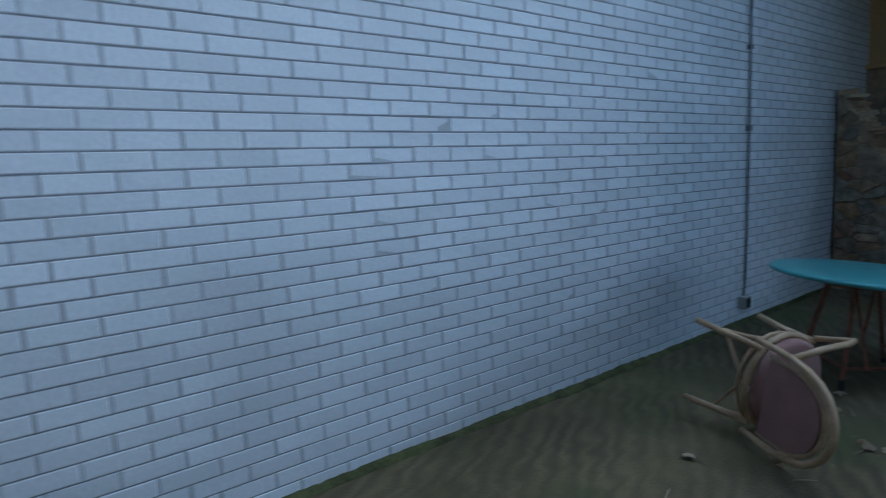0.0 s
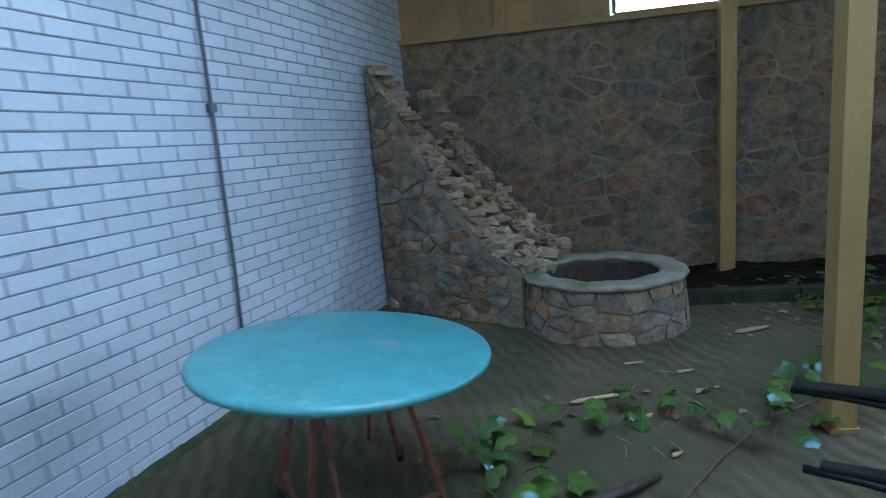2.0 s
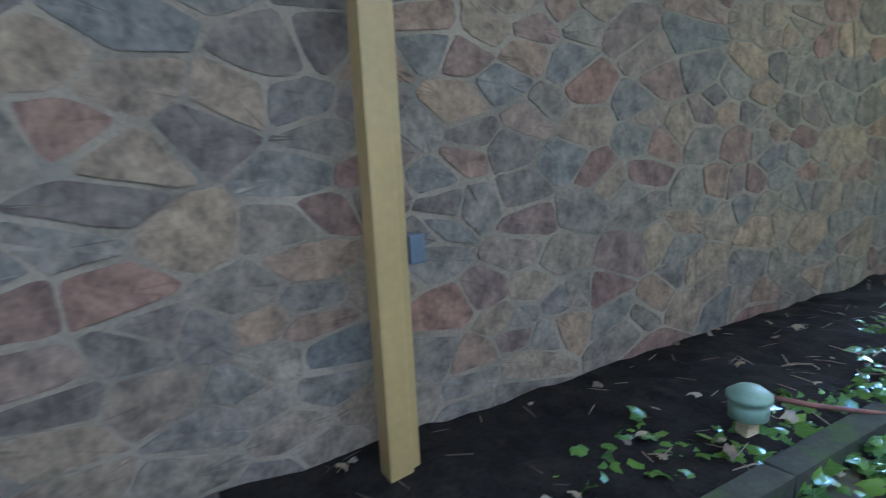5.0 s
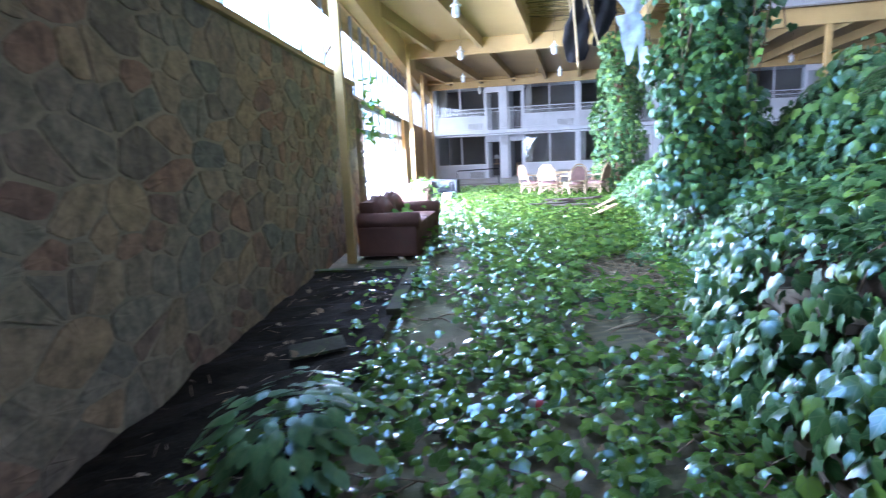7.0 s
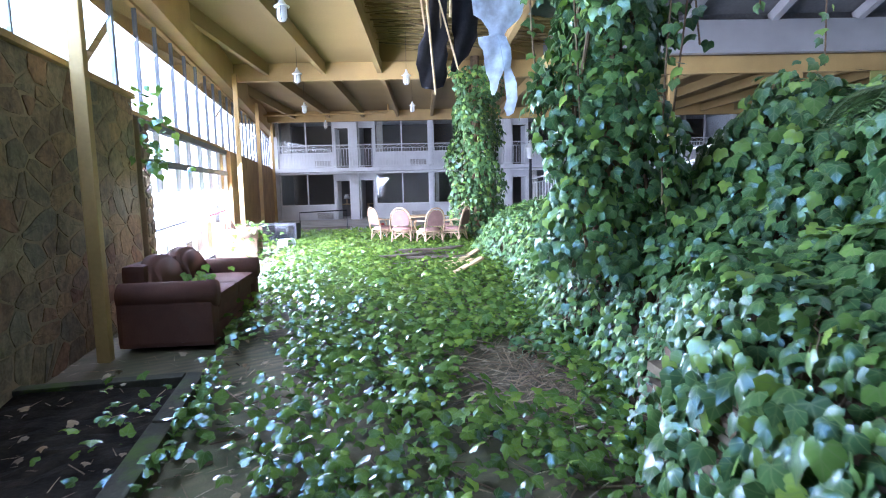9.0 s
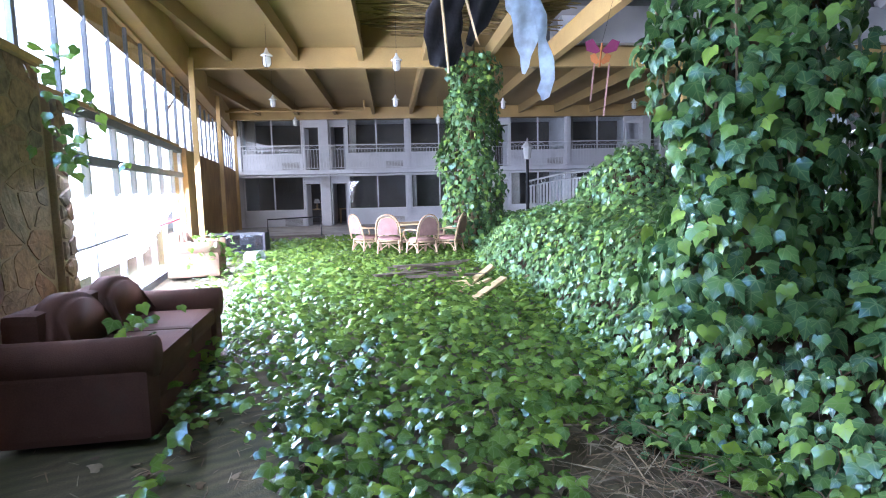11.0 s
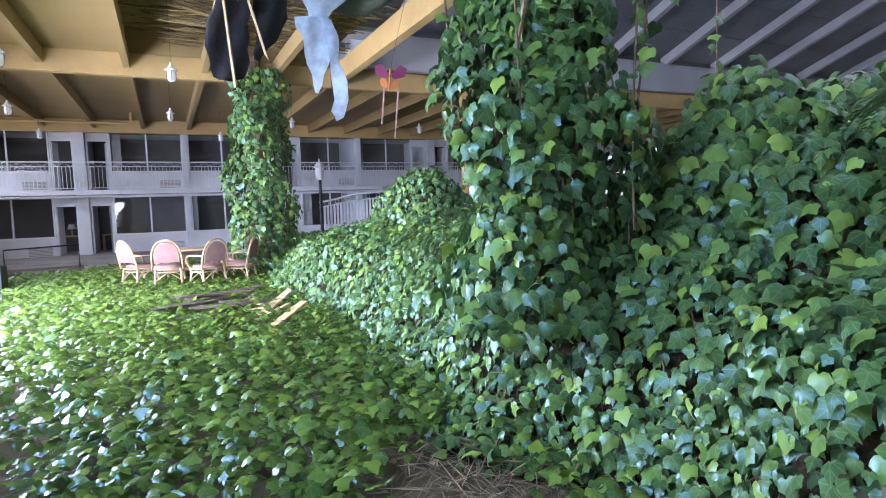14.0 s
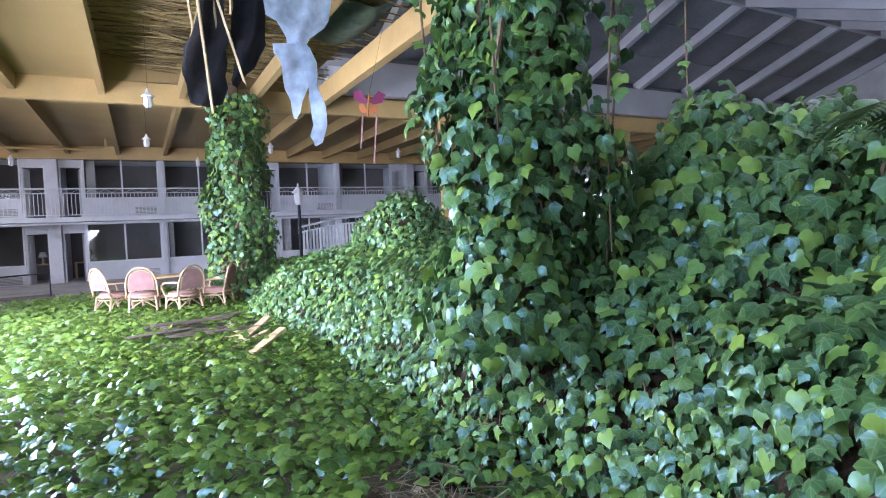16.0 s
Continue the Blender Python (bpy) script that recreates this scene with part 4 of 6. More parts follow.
# ---- the ivy hall ----
def sofa(label, m, width, depth, mat, name="sofa", seats=2):
    ob = thing(name, label, "sofa" if seats > 1 else "armchair", m)
    w = width / 2
    part("base", boxed((-w + 0.02, -depth / 2 + 0.03, 0.04), (w - 0.02, depth / 2 - 0.05, 0.36), 0.03), mat, ob)
    part("skirt", boxed((-w + 0.01, depth / 2 - 0.05, 0.02), (w - 0.01, depth / 2 - 0.02, 0.22), 0.008), mat, ob, "frayed hanging skirt")
    for sx in (-1, 1):
        bm = bmesh.new()
        add_box(bm, (sx * w - 0.11, -depth / 2, 0.05), (sx * w + 0.11, depth / 2, 0.5), None, 0.05)
        part("arm", bm, mat, ob)
        roll = bmesh.new()
        add_tube(roll, [(sx * w, -depth / 2 + 0.01, 0.53), (sx * w, depth / 2 + 0.02, 0.53)], 0.125, 16)
        part("arm_roll", roll, mat, ob, smooth=True)
    part("back_frame", boxed((-w + 0.1, -depth / 2 - 0.02, 0.1), (w - 0.1, -depth / 2 + 0.2, 0.8), 0.06), mat, ob)
    for k in range(seats):
        a = -w + 0.12 + k * (width - 0.24) / seats
        b = a + (width - 0.24) / seats - 0.01
        part("seat_cushion", boxed((a, -depth / 2 + 0.18, 0.355), (b, depth / 2, 0.5), 0.05), mat, ob)
        bc = bmesh.new()
        n = 12
        ring = []
        for i in range(n + 1):
            t = i / n
            x = a + (b - a) * t
            z = 0.5 + 0.36 * math.sin(math.pi * min(max(t, 0.0), 1.0)) ** 0.22
            ring.append((x, z))
        pts_f = [bc.verts.new((x, -depth / 2 + 0.34 - 0.22 * (z - 0.48), z)) for x, z in ring] + [bc.verts.new((b, -depth / 2 + 0.36, 0.48)), bc.verts.new((a, -depth / 2 + 0.36, 0.48))]
        pts_b = [bc.verts.new((v.co.x, v.co.y - 0.2, v.co.z)) for v in pts_f]
        bc.faces.new(pts_f)
        bc.faces.new(pts_b[::-1])
        for i in range(len(pts_f)):
            j = (i + 1) % len(pts_f)
            bc.faces.new((pts_f[i], pts_b[i], pts_b[j], pts_f[j]))
        bmesh.ops.recalc_face_normals(bc, faces=bc.faces)
        bmesh.ops.bevel(bc, geom=[e for e in bc.edges if e.calc_face_angle(0) > 0.8], offset=0.045, segments=3, affect="EDGES")
        part("back_cushion", bc, mat, ob, smooth=True)
    return ob


sofa("sagging brown striped two-seat sofa with ivy on its seat", pose(-1.52, 13.02, 0, 0, 0, -86), 1.72, 0.86, SOFA)
sofa("dirty tan armchair overgrown with ivy by the glass doors", pose(-3.1, 19.3, 0, 0, 0, -80), 0.86, 0.85, SOFA_TAN, "armchair", 1)

for dx, rz in ((-3.5, 12), (-2.85, -14)):
    tv = thing("television", "old black box television dumped on the floor", "television", pose(dx, 22.6, -0.01, 0, 0, rz), "abandoned televisions")
    part("cabinet", boxed((-0.36, -0.2, 0.02), (0.36, 0.05, 0.56), 0.03), BLACK_PLASTIC, tv)
    part("tube_housing", boxed((-0.25, 0.05, 0.08), (0.25, 0.3, 0.46), 0.05), BLACK_PLASTIC, tv)
    part("screen", boxed((-0.3, -0.212, 0.12), (0.3, -0.2, 0.5), 0.005), material("dark_screen", (0.012, 0.013, 0.015), 0.12, var=0.1, bump=0), tv)

bucket = thing("bucket", "white plastic bucket lying on its side", "bucket", pose(-2.45, 20.7, 0.15, 90, 0, 60))
part("shell", lathed([(0.11, -0.17), (0.14, 0.16), (0.15, 0.165), (0.15, 0.185), (0.135, 0.185), (0.105, -0.14), (0.0, -0.15)], 24), FRAME_WHITE, bucket, smooth=True)
part("handle", tubed([(0.15 * math.cos(a), 0.02, 0.17 + 0.14 * math.sin(a)) for a in [math.pi * i / 10 for i in range(11)]], 0.004, 6), DARK_METAL, bucket)

cart = thing("luggage_cart", "low rusty flatbed luggage cart with a tubular end frame", "cart", pose(-2.5, 26.4, -0.15, 0, 0, 8))
part("deck", boxed((-0.85, -0.4, 0.2), (0.85, 0.4, 0.27), 0.01), DARK_WOOD, cart)
part("end_frame", tubed([(-0.8, -0.36, 0.27), (-0.8, -0.36, 0.82), (0.75, -0.36, 0.86), (0.75, -0.36, 0.27)], 0.022), DARK_METAL, cart)
for sx in (-0.65, 0.65):
    for sy in (-0.3, 0.3):
        part("wheel", lathed([(0.03, -0.025), (0.1, -0.025), (0.1, 0.025), (0.03, 0.025)], 16, Matrix.Translation((sx, sy, 0.1)) @ pose(0, 0, 0, 90, 0, 0)), BLACK_PLASTIC, cart)

chair = rattan_chair("pale rattan armchair with a pink padded oval back", pose(0.38, 21.2, -0.02, 0, 0, -8), "chairs round the rattan table")
for x, y, rz in ((-0.15, 21.85, -55), (1.05, 20.85, 28), (1.68, 21.1, 62), (1.75, 22.6, 120)):
    copy_thing(chair, pose(x, y, -0.03, 0, 0, rz))
table = thing("rattan_table", "low rattan table with a worn wooden top", "table", pose(0.8, 22.5, -0.03, 0, 0, 5))
part("tabletop", boxed((-0.6, -0.42, 0.66), (0.6, 0.42, 0.7), 0.012), BROKEN_WOOD, table)
for sx in (-0.5, 0.5):
    for sy in (-0.34, 0.34):
        part("leg", tubed([(sx, sy, 0.66), (sx * 0.96, sy * 0.96, 0)], 0.024), RATTAN, table)
part("shelf", boxed((-0.46, -0.3, 0.24), (0.46, 0.3, 0.27), 0.006), RATTAN, table)

lamp = thing("lamp_post", "black lamp post with a white lantern head", "lamp post", pose(4.15, 24.0, 0))
part("pole", lathed([(0.07, 0.0), (0.06, 0.4), (0.045, 0.5), (0.04, 2.2)], 14), DARK_METAL, lamp)
part("lantern", lathed([(0.05, 2.2), (0.09, 2.24), (0.125, 2.5), (0.13, 2.52), (0.0, 2.52)], 8), LAMP_WHITE, lamp)
part("cap", lathed([(0.17, 2.52), (0.15, 2.56), (0.06, 2.66), (0.03, 2.68), (0.02, 2.76), (0.0, 2.78)], 8), LAMP_WHITE, lamp)

# white picket railing that rises towards the atrium
fence = thing("picket_railing", "white painted iron railing with scrolled top", "railing", pose(4.25, 24.2, 0.6, 0, 0, -18))
part("top_rail", tubed([(-0.1, 0, 1.0), (0.9, 0, 1.2), (2.6, 0, 1.32)], 0.025), WHITE_IRON, fence)
part("top_rail", tubed([(-0.1, 0, 0.86), (0.9, 0, 1.04), (2.6, 0, 1.16)], 0.018), WHITE_IRON, fence)
part("bottom_rail", tubed([(-0.1, 0, 0.12), (2.6, 0, 0.2)], 0.02), WHITE_IRON, fence)
for i in range(30):
    x = -0.05 + i * 0.088
    part("picket", boxed((x - 0.028, -0.012, 0.1), (x + 0.028, 0.012, float(np.interp(x, (-0.1, 0.9, 2.6), (0.86, 1.04, 1.16)))), 0.004), WHITE_IRON, fence)
for i in range(9):
    x = 0.1 + i * 0.28
    z = float(np.interp(x, (-0.1, 0.9, 2.6), (0.93, 1.12, 1.24)))
    part("scroll", tubed([(x + 0.055 * math.cos(a), 0, z + 0.055 * math.sin(a)) for a in [2 * math.pi * k / 12 for k in range(13)]], 0.008, 6), WHITE_IRON, fence)


def pool_rail(x, y0, y1, base):
    ob = thing("pool_railing", "white scrolled iron railing along the pool deck", "railing", pose(x, y0, base))
    ln = y1 - y0
    for z in (0.1, 0.86, 1.05):
        part("rail", tubed([(0, 0, z), (0, ln, z)], 0.016), WHITE_IRON, ob)
    n = int(ln / 0.13)
    for i in range(n + 1):
        y = ln * i / n
        if i % 12 == 0:
            part("post", boxed((-0.022, y - 0.022, 0), (0.022, y + 0.022, 1.1), 0.004), WHITE_IRON, ob)
        else:
            part("bar", boxed((-0.008, y - 0.008, 0.1), (0.008, y + 0.008, 0.86)), WHITE_IRON, ob)
        if i % 6 == 3:
            part("scroll", tubed([(0, y + (0.08 - 0.005 * k) * math.cos(k * 0.6), 0.955 + (0.08 - 0.005 * k) * math.sin(k * 0.6)) for k in range(14)], 0.007, 5), WHITE_IRON, ob)


pool_rail(5.15, 8.6, 16.2, 0.92)
structure("pool_deck", boxed((5.0, 4.0, -0.1), (23.9, 21.9, 0.9), 0.01), CONCRETE, "raised concrete deck round the indoor pool", "deck")
tagged(link_mesh("pool_cover", boxed((8.0, 8.0, 0.905), (16, 17, 0.93), 0.01), POOL), "blue cover over the indoor pool", "pool cover")
for x in (7.7, 11.2, 17):
    p = thing("post", "yellow timber post beyond the pool deck", "post", pose(x, 22.4, 0), "hall posts")
    part("shaft", boxed((-0.07, -0.07, 0), (0.07, 0.07, 4.3), 0.01), YELLOW, p)

# hanging sign
sign = thing("hanging_sign", "yellow-green hanging sign with a dark word", "sign", pose(13.2, 21.6, 3.45))
part("board", boxed((-0.65, -0.015, 0), (0.65, 0.015, 0.72), 0.01), SIGN_GREEN, sign)
word = bpy.data.curves.new("word", "FONT")
word.body, word.size, word.align_x, word.extrude = "CHILL", 0.36, "CENTER", 0.002
tw = new("word_curve", word)
me = bpy.data.meshes.new_from_object(tw.evaluated_get(bpy.context.evaluated_depsgraph_get()))
bpy.data.objects.remove(tw)
me.materials.append(DARK_METAL)
ob = new("word", me)
ob.parent = sign
ob.matrix_basis = pose(0, -0.02, 0.22, 90, 0, 0)
for sx in (-0.5, 0.5):
    part("chain", tubed([(sx, 0, 0.7), (sx, 0.72, 0.9)], 0.006, 5), DARK_METAL, sign)


def pendant(x, y, z, first=None):
    top = 5.24 if 14 < y < 22 and x > 0 else 4.75
    ob = thing("pendant_lamp", "white enamel jar pendant lamp hanging from the ceiling", "lamp", pose(x, y, z), "pendant lamps")
    top = z + (top - z) / 0.82
    ob.matrix_basis = pose(x, y, z) @ Matrix.Scale(0.82, 4)
    part("cord", tubed([(0, 0, 0.2), (0.004, 0, top - z)], 0.0035, 6), DARK_METAL, ob)
    part("cap", lathed([(0.02, 0.24), (0.03, 0.2), (0.05, 0.15), (0.1, 0.1), (0.13, 0.085), (0.13, 0.075), (0.07, 0.07)], 18), LAMP_WHITE, ob, smooth=True)
    part("glass_jar", lathed([(0.07, 0.07), (0.085, 0.02), (0.085, -0.1), (0.06, -0.15), (0.0, -0.165)], 18), LAMP_MILK, ob, "milky glass jar", smooth=True)
    for k in range(4):
        a = k * math.pi / 2
        part("guard_wire", tubed([(0.09 * math.cos(a), 0.09 * math.sin(a), 0.08), (0.095 * math.cos(a), 0.095 * math.sin(a), -0.1), (0.03 * math.cos(a), 0.03 * math.sin(a), -0.18)], 0.004, 5), DARK_METAL, ob)
    return ob


LAMP_MILK = material("milky_jar_glass", (0.78, 0.78, 0.74), 0.2, var=0.1, bump=0, transl=0.4)
for x, y, z in ((-0.92, 15.0, 3.9), (-1.7, 19.4, 3.85), (0.62, 19.8, 3.85), (-2.6, 24.4, 3.85), (0.64, 24.6, 3.85), (-2.85, 29.5, 3.9), (3.9, 26.0, 3.95), (9.2, 17.5, 5.2), (12.0, 25.0, 3.9), (8.0, 26.0, 3.9), (2.2, 29.3, 3.9)):
    pendant(x, y, z) if y != 17.5 else None


def hanging_sheet(name, label, mat, x, y, top, outline, folds):
    """A torn sheet hung from above: outline is the half-widths and heights down its length."""
    bm = bmesh.new()
    nx_ = 12
    grid = []
    for i, (l, r, z) in enumerate(outline):
        row = []
        for j in range(nx_ + 1):
            t = j / nx_
            xx = l + (r - l) * t
            yy = folds * math.sin(7 * xx * 3 + i) + folds * 0.6 * noise.noise(Vector((xx * 5, z * 3, y)))
            row.append(bm.verts.new((xx, yy, z)))
        grid.append(row)
    for a, b in zip(grid, grid[1:]):
        for j in range(nx_):
            bm.faces.new((a[j], a[j + 1], b[j + 1], b[j]))
    top_faces = list(bm.faces)
    bmesh.ops.solidify(bm, geom=top_faces, thickness=0.006)
    ob = tagged(link_mesh(name, bm, mat, smooth=True), label, "sheet")
    ob.matrix_basis = pose(x, y, top)
    return ob


# torn sheets and splinters that hang from the broken bay
def hung(rows, x0, z0, kx, kz):
    """Rows of (near edge, far edge, drop) on a drawn sheet, turned into metres."""
    return [((l - x0) * kx + 0.012 * math.sin(9.1 * d), (r - x0) * kx + 0.015 * math.sin(5.3 * d + 1), z0 - d * kz) for l, r, d in rows]


hanging_sheet("plastic_sheet", "torn bluish-white plastic sheet hanging from the roof", PLASTIC_SHEET, 2.1, 15.3, 0.0,
              hung([(30, 190, -345), (0, 168, -210), (-18, 160, -125), (-15, 148, -75), (8, 138, -55), (38, 96, -25), (40, 88, -5), (0, 92, 0), (6, 97, 24), (12, 95, 45), (17, 93, 70), (22, 90, 95), (29, 80, 120), (34, 72, 150), (40, 60, 178), (46, 50, 198)], 70, 3.6, 0.0044, 0.00415), 0.035)
hanging_sheet("plastic_sheet", "narrow strip of torn white plastic hanging down", PLASTIC_SHEET, 2.1, 15.27, 0.0,
              hung([(52, 84, -8), (68, 92, 12), (72, 105, 45), (80, 108, 75), (82, 110, 105), (86, 116, 140), (88, 122, 165), (90, 128, 215), (84, 123, 245), (88, 112, 262), (92, 100, 272)], 70, 3.6, 0.0044, 0.00415), 0.03)
hanging_sheet("roofing_felt", "black roofing felt flap hanging from the torn ceiling", FELT, 1.3, 15.8, 0.0,
              hung([(60, 130, -440), (50, 125, -330), (45, 112, -220), (24, 118, -160), (10, 108, -130), (2, 116, -100), (0, 104, -70), (6, 110, -40), (10, 100, -20), (16, 92, 0), (30, 60, 10)], 95, 3.0, 0.0043, 0.0047), 0.05)
hanging_sheet("roofing_felt", "ragged black roofing felt flap hanging from the torn ceiling", FELT, 1.6, 15.9, 0.0,
              hung([(60, 190, -400), (55, 170, -300), (60, 158, -200), (62, 152, -130), (70, 150, -110), (64, 138, -80), (66, 120, -50), (60, 98, -30), (52, 82, -10), (56, 70, 4)], 95, 3.25, 0.0043, 0.0047), 0.06)


def lath_between(a, b, w, label):
    """A pale splintered lath from a down to b, ragged at its lower end."""
    a, b = Vector(a), Vector(b)
    d = b - a
    bm = bmesh.new()
    rows = []
    for k in range(9):
        t = k / 8
        ww = w * (1 - 0.25 * t) * random.uniform(0.85, 1.1)
        rows.append([bm.verts.new((sx * ww, sy * 0.012, -d.length * t + (random.uniform(-0.05, 0.07) if k == 8 else 0))) for sx, sy in ((-1, -1), (1, -1), (1, 1), (-1, 1))])
    for p, q in zip(rows, rows[1:]):
        for i in range(4):
            bm.faces.new((p[i], p[(i + 1) % 4], q[(i + 1) % 4], q[i]))
    bm.faces.new(rows[0])
    bm.faces.new(rows[-1][::-1])
    ob = tagged(link_mesh("splintered_lath", bm, BROKEN_WOOD), label, "lath", "dangling laths")
    ob.matrix_basis = Matrix.Translation(a) @ (-d).to_track_quat("Z", "Y").to_matrix().to_4x4()


LATH = "pale splintered lath dangling from the torn ceiling"
for a, b, w in (((1.0, 15.72, 5.2), (1.17, 15.66, 2.88), 0.03), ((1.0, 15.7, 5.2), (1.52, 15.6, 3.2), 0.032), ((1.2, 15.9, 5.2), (1.3, 15.85, 3.75), 0.025), ((1.45, 15.6, 5.2), (1.42, 15.62, 4.0), 0.03), ((0.9, 16.0, 5.2), (1.1, 15.9, 3.3), 0.02), ((2.2, 15.7, 5.25), (2.16, 15.6, 3.95), 0.045)):
    lath_between(a, b, w, LATH)

# sagging roll of sheeting under the broken roof
SHEETING = material("greenish_sheeting", (0.22, 0.32, 0.27), 0.35, var=0.3, scale=3, fine=14, bump=0.3, transl=0.35)
sag = bmesh.new()
grid = []
for i in range(15):
    u = i / 14
    grid.append([sag.verts.new((2.75 + 1.5 * u, 16.9 + 1.9 * j / 10 + 0.15 * u, 5.18 - 0.42 * math.sin(math.pi * u) ** 0.6 * (0.75 + 0.25 * math.sin(3.1 * j / 10)) + 0.025 * math.sin(17 * u + 2 * j))) for j in range(11)])
for a, b in zip(grid, grid[1:]):
    for j in range(10):
        sag.faces.new((a[j], a[j + 1], b[j + 1], b[j]))
bmesh.ops.solidify(sag, geom=list(sag.faces), thickness=0.008)
tagged(link_mesh("roof_sheeting", sag, SHEETING, smooth=True), "sagging greenish sheeting bulging under the broken roof", "sheet")

kite = thing("butterfly_kite", "magenta and orange butterfly kite with ribbon tails", "kite", pose(3.74, 17.5, 3.5, 0, 6, -25) @ Matrix.Scale(0.8, 4))
for sx in (-1, 1):
    for z0, z1, w in ((0.0, 0.28, 0.33), (-0.2, 0.02, 0.2)):
        bm = bmesh.new()
        pts = [(0.01, z0 + 0.05), (w * 0.55, z1), (w, z1 - 0.05), (w * 0.85, z0 + 0.06), (w * 0.3, z0)]
        a = [bm.verts.new((sx * x, 0.0 + 0.1 * x, z)) for x, z in pts]
        b = [bm.verts.new((sx * x, 0.008 + 0.1 * x, z)) for x, z in pts]
        bm.faces.new(a)
        bm.faces.new(b[::-1])
        for i in range(5):
            j = (i + 1) % 5
            bm.faces.new((a[i], b[i], b[j], a[j]))
        part("wing", bm, MAGENTA if z0 >= 0 else ORANGE, kite)
part("body", tubed([(0, 0, -0.25), (0, 0, 0.2)], 0.02), ORANGE, kite)
part("string", tubed([(0, 0, 0.2), (0.3, 0, 2.26)], 0.003, 5), DARK_METAL, kite)
for sx in (-0.1, 0.18):
    part("ribbon", boxed((sx - 0.015, -0.003, -1.0 - sx), (sx + 0.015, 0.003, -0.18), 0.0), RATTAN_PAD, kite)

# heap of broken boards by the planter
random.seed(21)


def board_between(a, b, w, mat, label):
    a, b = Vector(a), Vector(b)
    d = b - a
    bm = bmesh.new()
    rows = []
    for k in range(6):
        rows.append([bm.verts.new((sx * w * random.uniform(0.85, 1.1), d.length * k / 5 + (random.uniform(-0.06, 0.06) if k in (0, 5) else 0), sz * 0.016)) for sx, sz in ((-1, -1), (1, -1), (1, 1), (-1, 1))])
    for p, q in zip(rows, rows[1:]):
        for i in range(4):
            bm.faces.new((p[i], p[(i + 1) % 4], q[(i + 1) % 4], q[i]))
    bm.faces.new(rows[0])
    bm.faces.new(rows[-1][::-1])
    ob = tagged(link_mesh("broken_board", bm, mat), label, "board", "broken boards")
    ob.matrix_basis = Matrix.Translation(a) @ d.to_track_quat("Y", "Z").to_matrix().to_4x4()


for a, b, w in (((1.34, 15.3, 0.15), (1.84, 15.9, 0.3), 0.055), ((1.39, 16.26, 0.15), (1.9, 17.0, 0.32), 0.055), ((1.45, 17.9, 0.15), (1.53, 16.7, 0.18), 0.06), ((1.3, 15.9, 0.16), (1.75, 16.3, 0.24), 0.025), ((1.2, 16.6, 0.16), (1.6, 16.5, 0.2), 0.022)):
    board_between(a, b, w, BROKEN_WOOD, "splintered pale board in the rubble heap")
for k in range(12):
    x, y = 0.95 + random.uniform(-0.4, 0.6), 17.6 + random.uniform(-1.1, 0.7)
    ln, a = random.uniform(0.6, 1.3), random.uniform(-0.35, 0.5)
    z = 0.13 + 0.012 * k
    board_between((x - ln / 2 * math.cos(a), y - ln / 2 * math.sin(a), z), (x + ln / 2 * math.cos(a), y + ln / 2 * math.sin(a), z + random.uniform(-0.05, 0.06)), random.uniform(0.03, 0.08), DARK_WOOD, "dark rotten board in the rubble heap")

# bits on the floor
cap_light = thing("bollard_light", "small green capped garden light on a stub post", "garden light", pose(0.06, 4.78, -0.07))
part("stub", boxed((-0.035, -0.035, 0.0), (0.035, 0.035, 0.2), 0.006), BROKEN_WOOD, cap_light)
CAPG = material("green_cap", (0.22, 0.3, 0.2), 0.5, var=0.15)
part("cap", lathed([(0.05, 0.2), (0.085, 0.22), (0.09, 0.28), (0.07, 0.3), (0.1, 0.31), (0.1, 0.33), (0.06, 0.36), (0.0, 0.37)], 20), CAPG, cap_light, smooth=True)
stick("branch", "bare reddish stick across the leaf litter", RUST, [(-0.1, 4.95, 0.16), (0.1, 5.15, 0.14), (0.3, 5.5, 0.1), (0.5, 5.9, 0.06)], 0.016, "branch")
bottle = thing("drink_can", "crushed pale drink can among the ivy", "can", pose(0.9, 7.65, 0.045, 90, 0, 75))
part("shell", lathed([(0.026, -0.065), (0.033, -0.055), (0.033, 0.055), (0.027, 0.065)], 16), CONCRETE, bottle, smooth=True)
part("band", lathed([(0.0335, -0.02), (0.0338, 0.02)], 16), RED, bottle)
tagged(link_mesh("fallen_tile", boxed((-0.2, -0.13, 0.0), (0.2, 0.13, 0.02), 0.004, pose(-0.75, 8.3, 0.09, 3, -4, 30)), KERB), "loose grey slab lying in the soil bed", "slab")

# dirt and moss that gathered along the foot of the white wall
MOSS = material("mossy_dirt", (0.07, 0.075, 0.025), 0.95, var=0.5, scale=8, fine=50, bump=0.8)
heap = bmesh.new()
prev = None
for i in range(260):
    x = 1.0 + i * 0.04
    h = 0.012 + 0.018 * (0.5 + 0.5 * noise.noise(Vector((x * 2.3, 0, 0)))) + 0.01 * random.random()
    w = 0.03 + 0.05 * (0.5 + 0.5 * noise.noise(Vector((x * 1.7, 5, 0))))
    ring = [heap.verts.new((x, 0.001, h + 0.004)), heap.verts.new((x, w * 0.45, h)), heap.verts.new((x, w, 0.004))]
    if prev:
        for a, b, c, d in ((prev[0], ring[0], ring[1], prev[1]), (prev[1], ring[1], ring[2], prev[2])):
            heap.faces.new((a, b, c, d))
    prev = ring
tagged(link_mesh("wall_dirt", heap, MOSS, smooth=True), "mossy dirt gathered along the wall foot", "dirt", kind="structure")

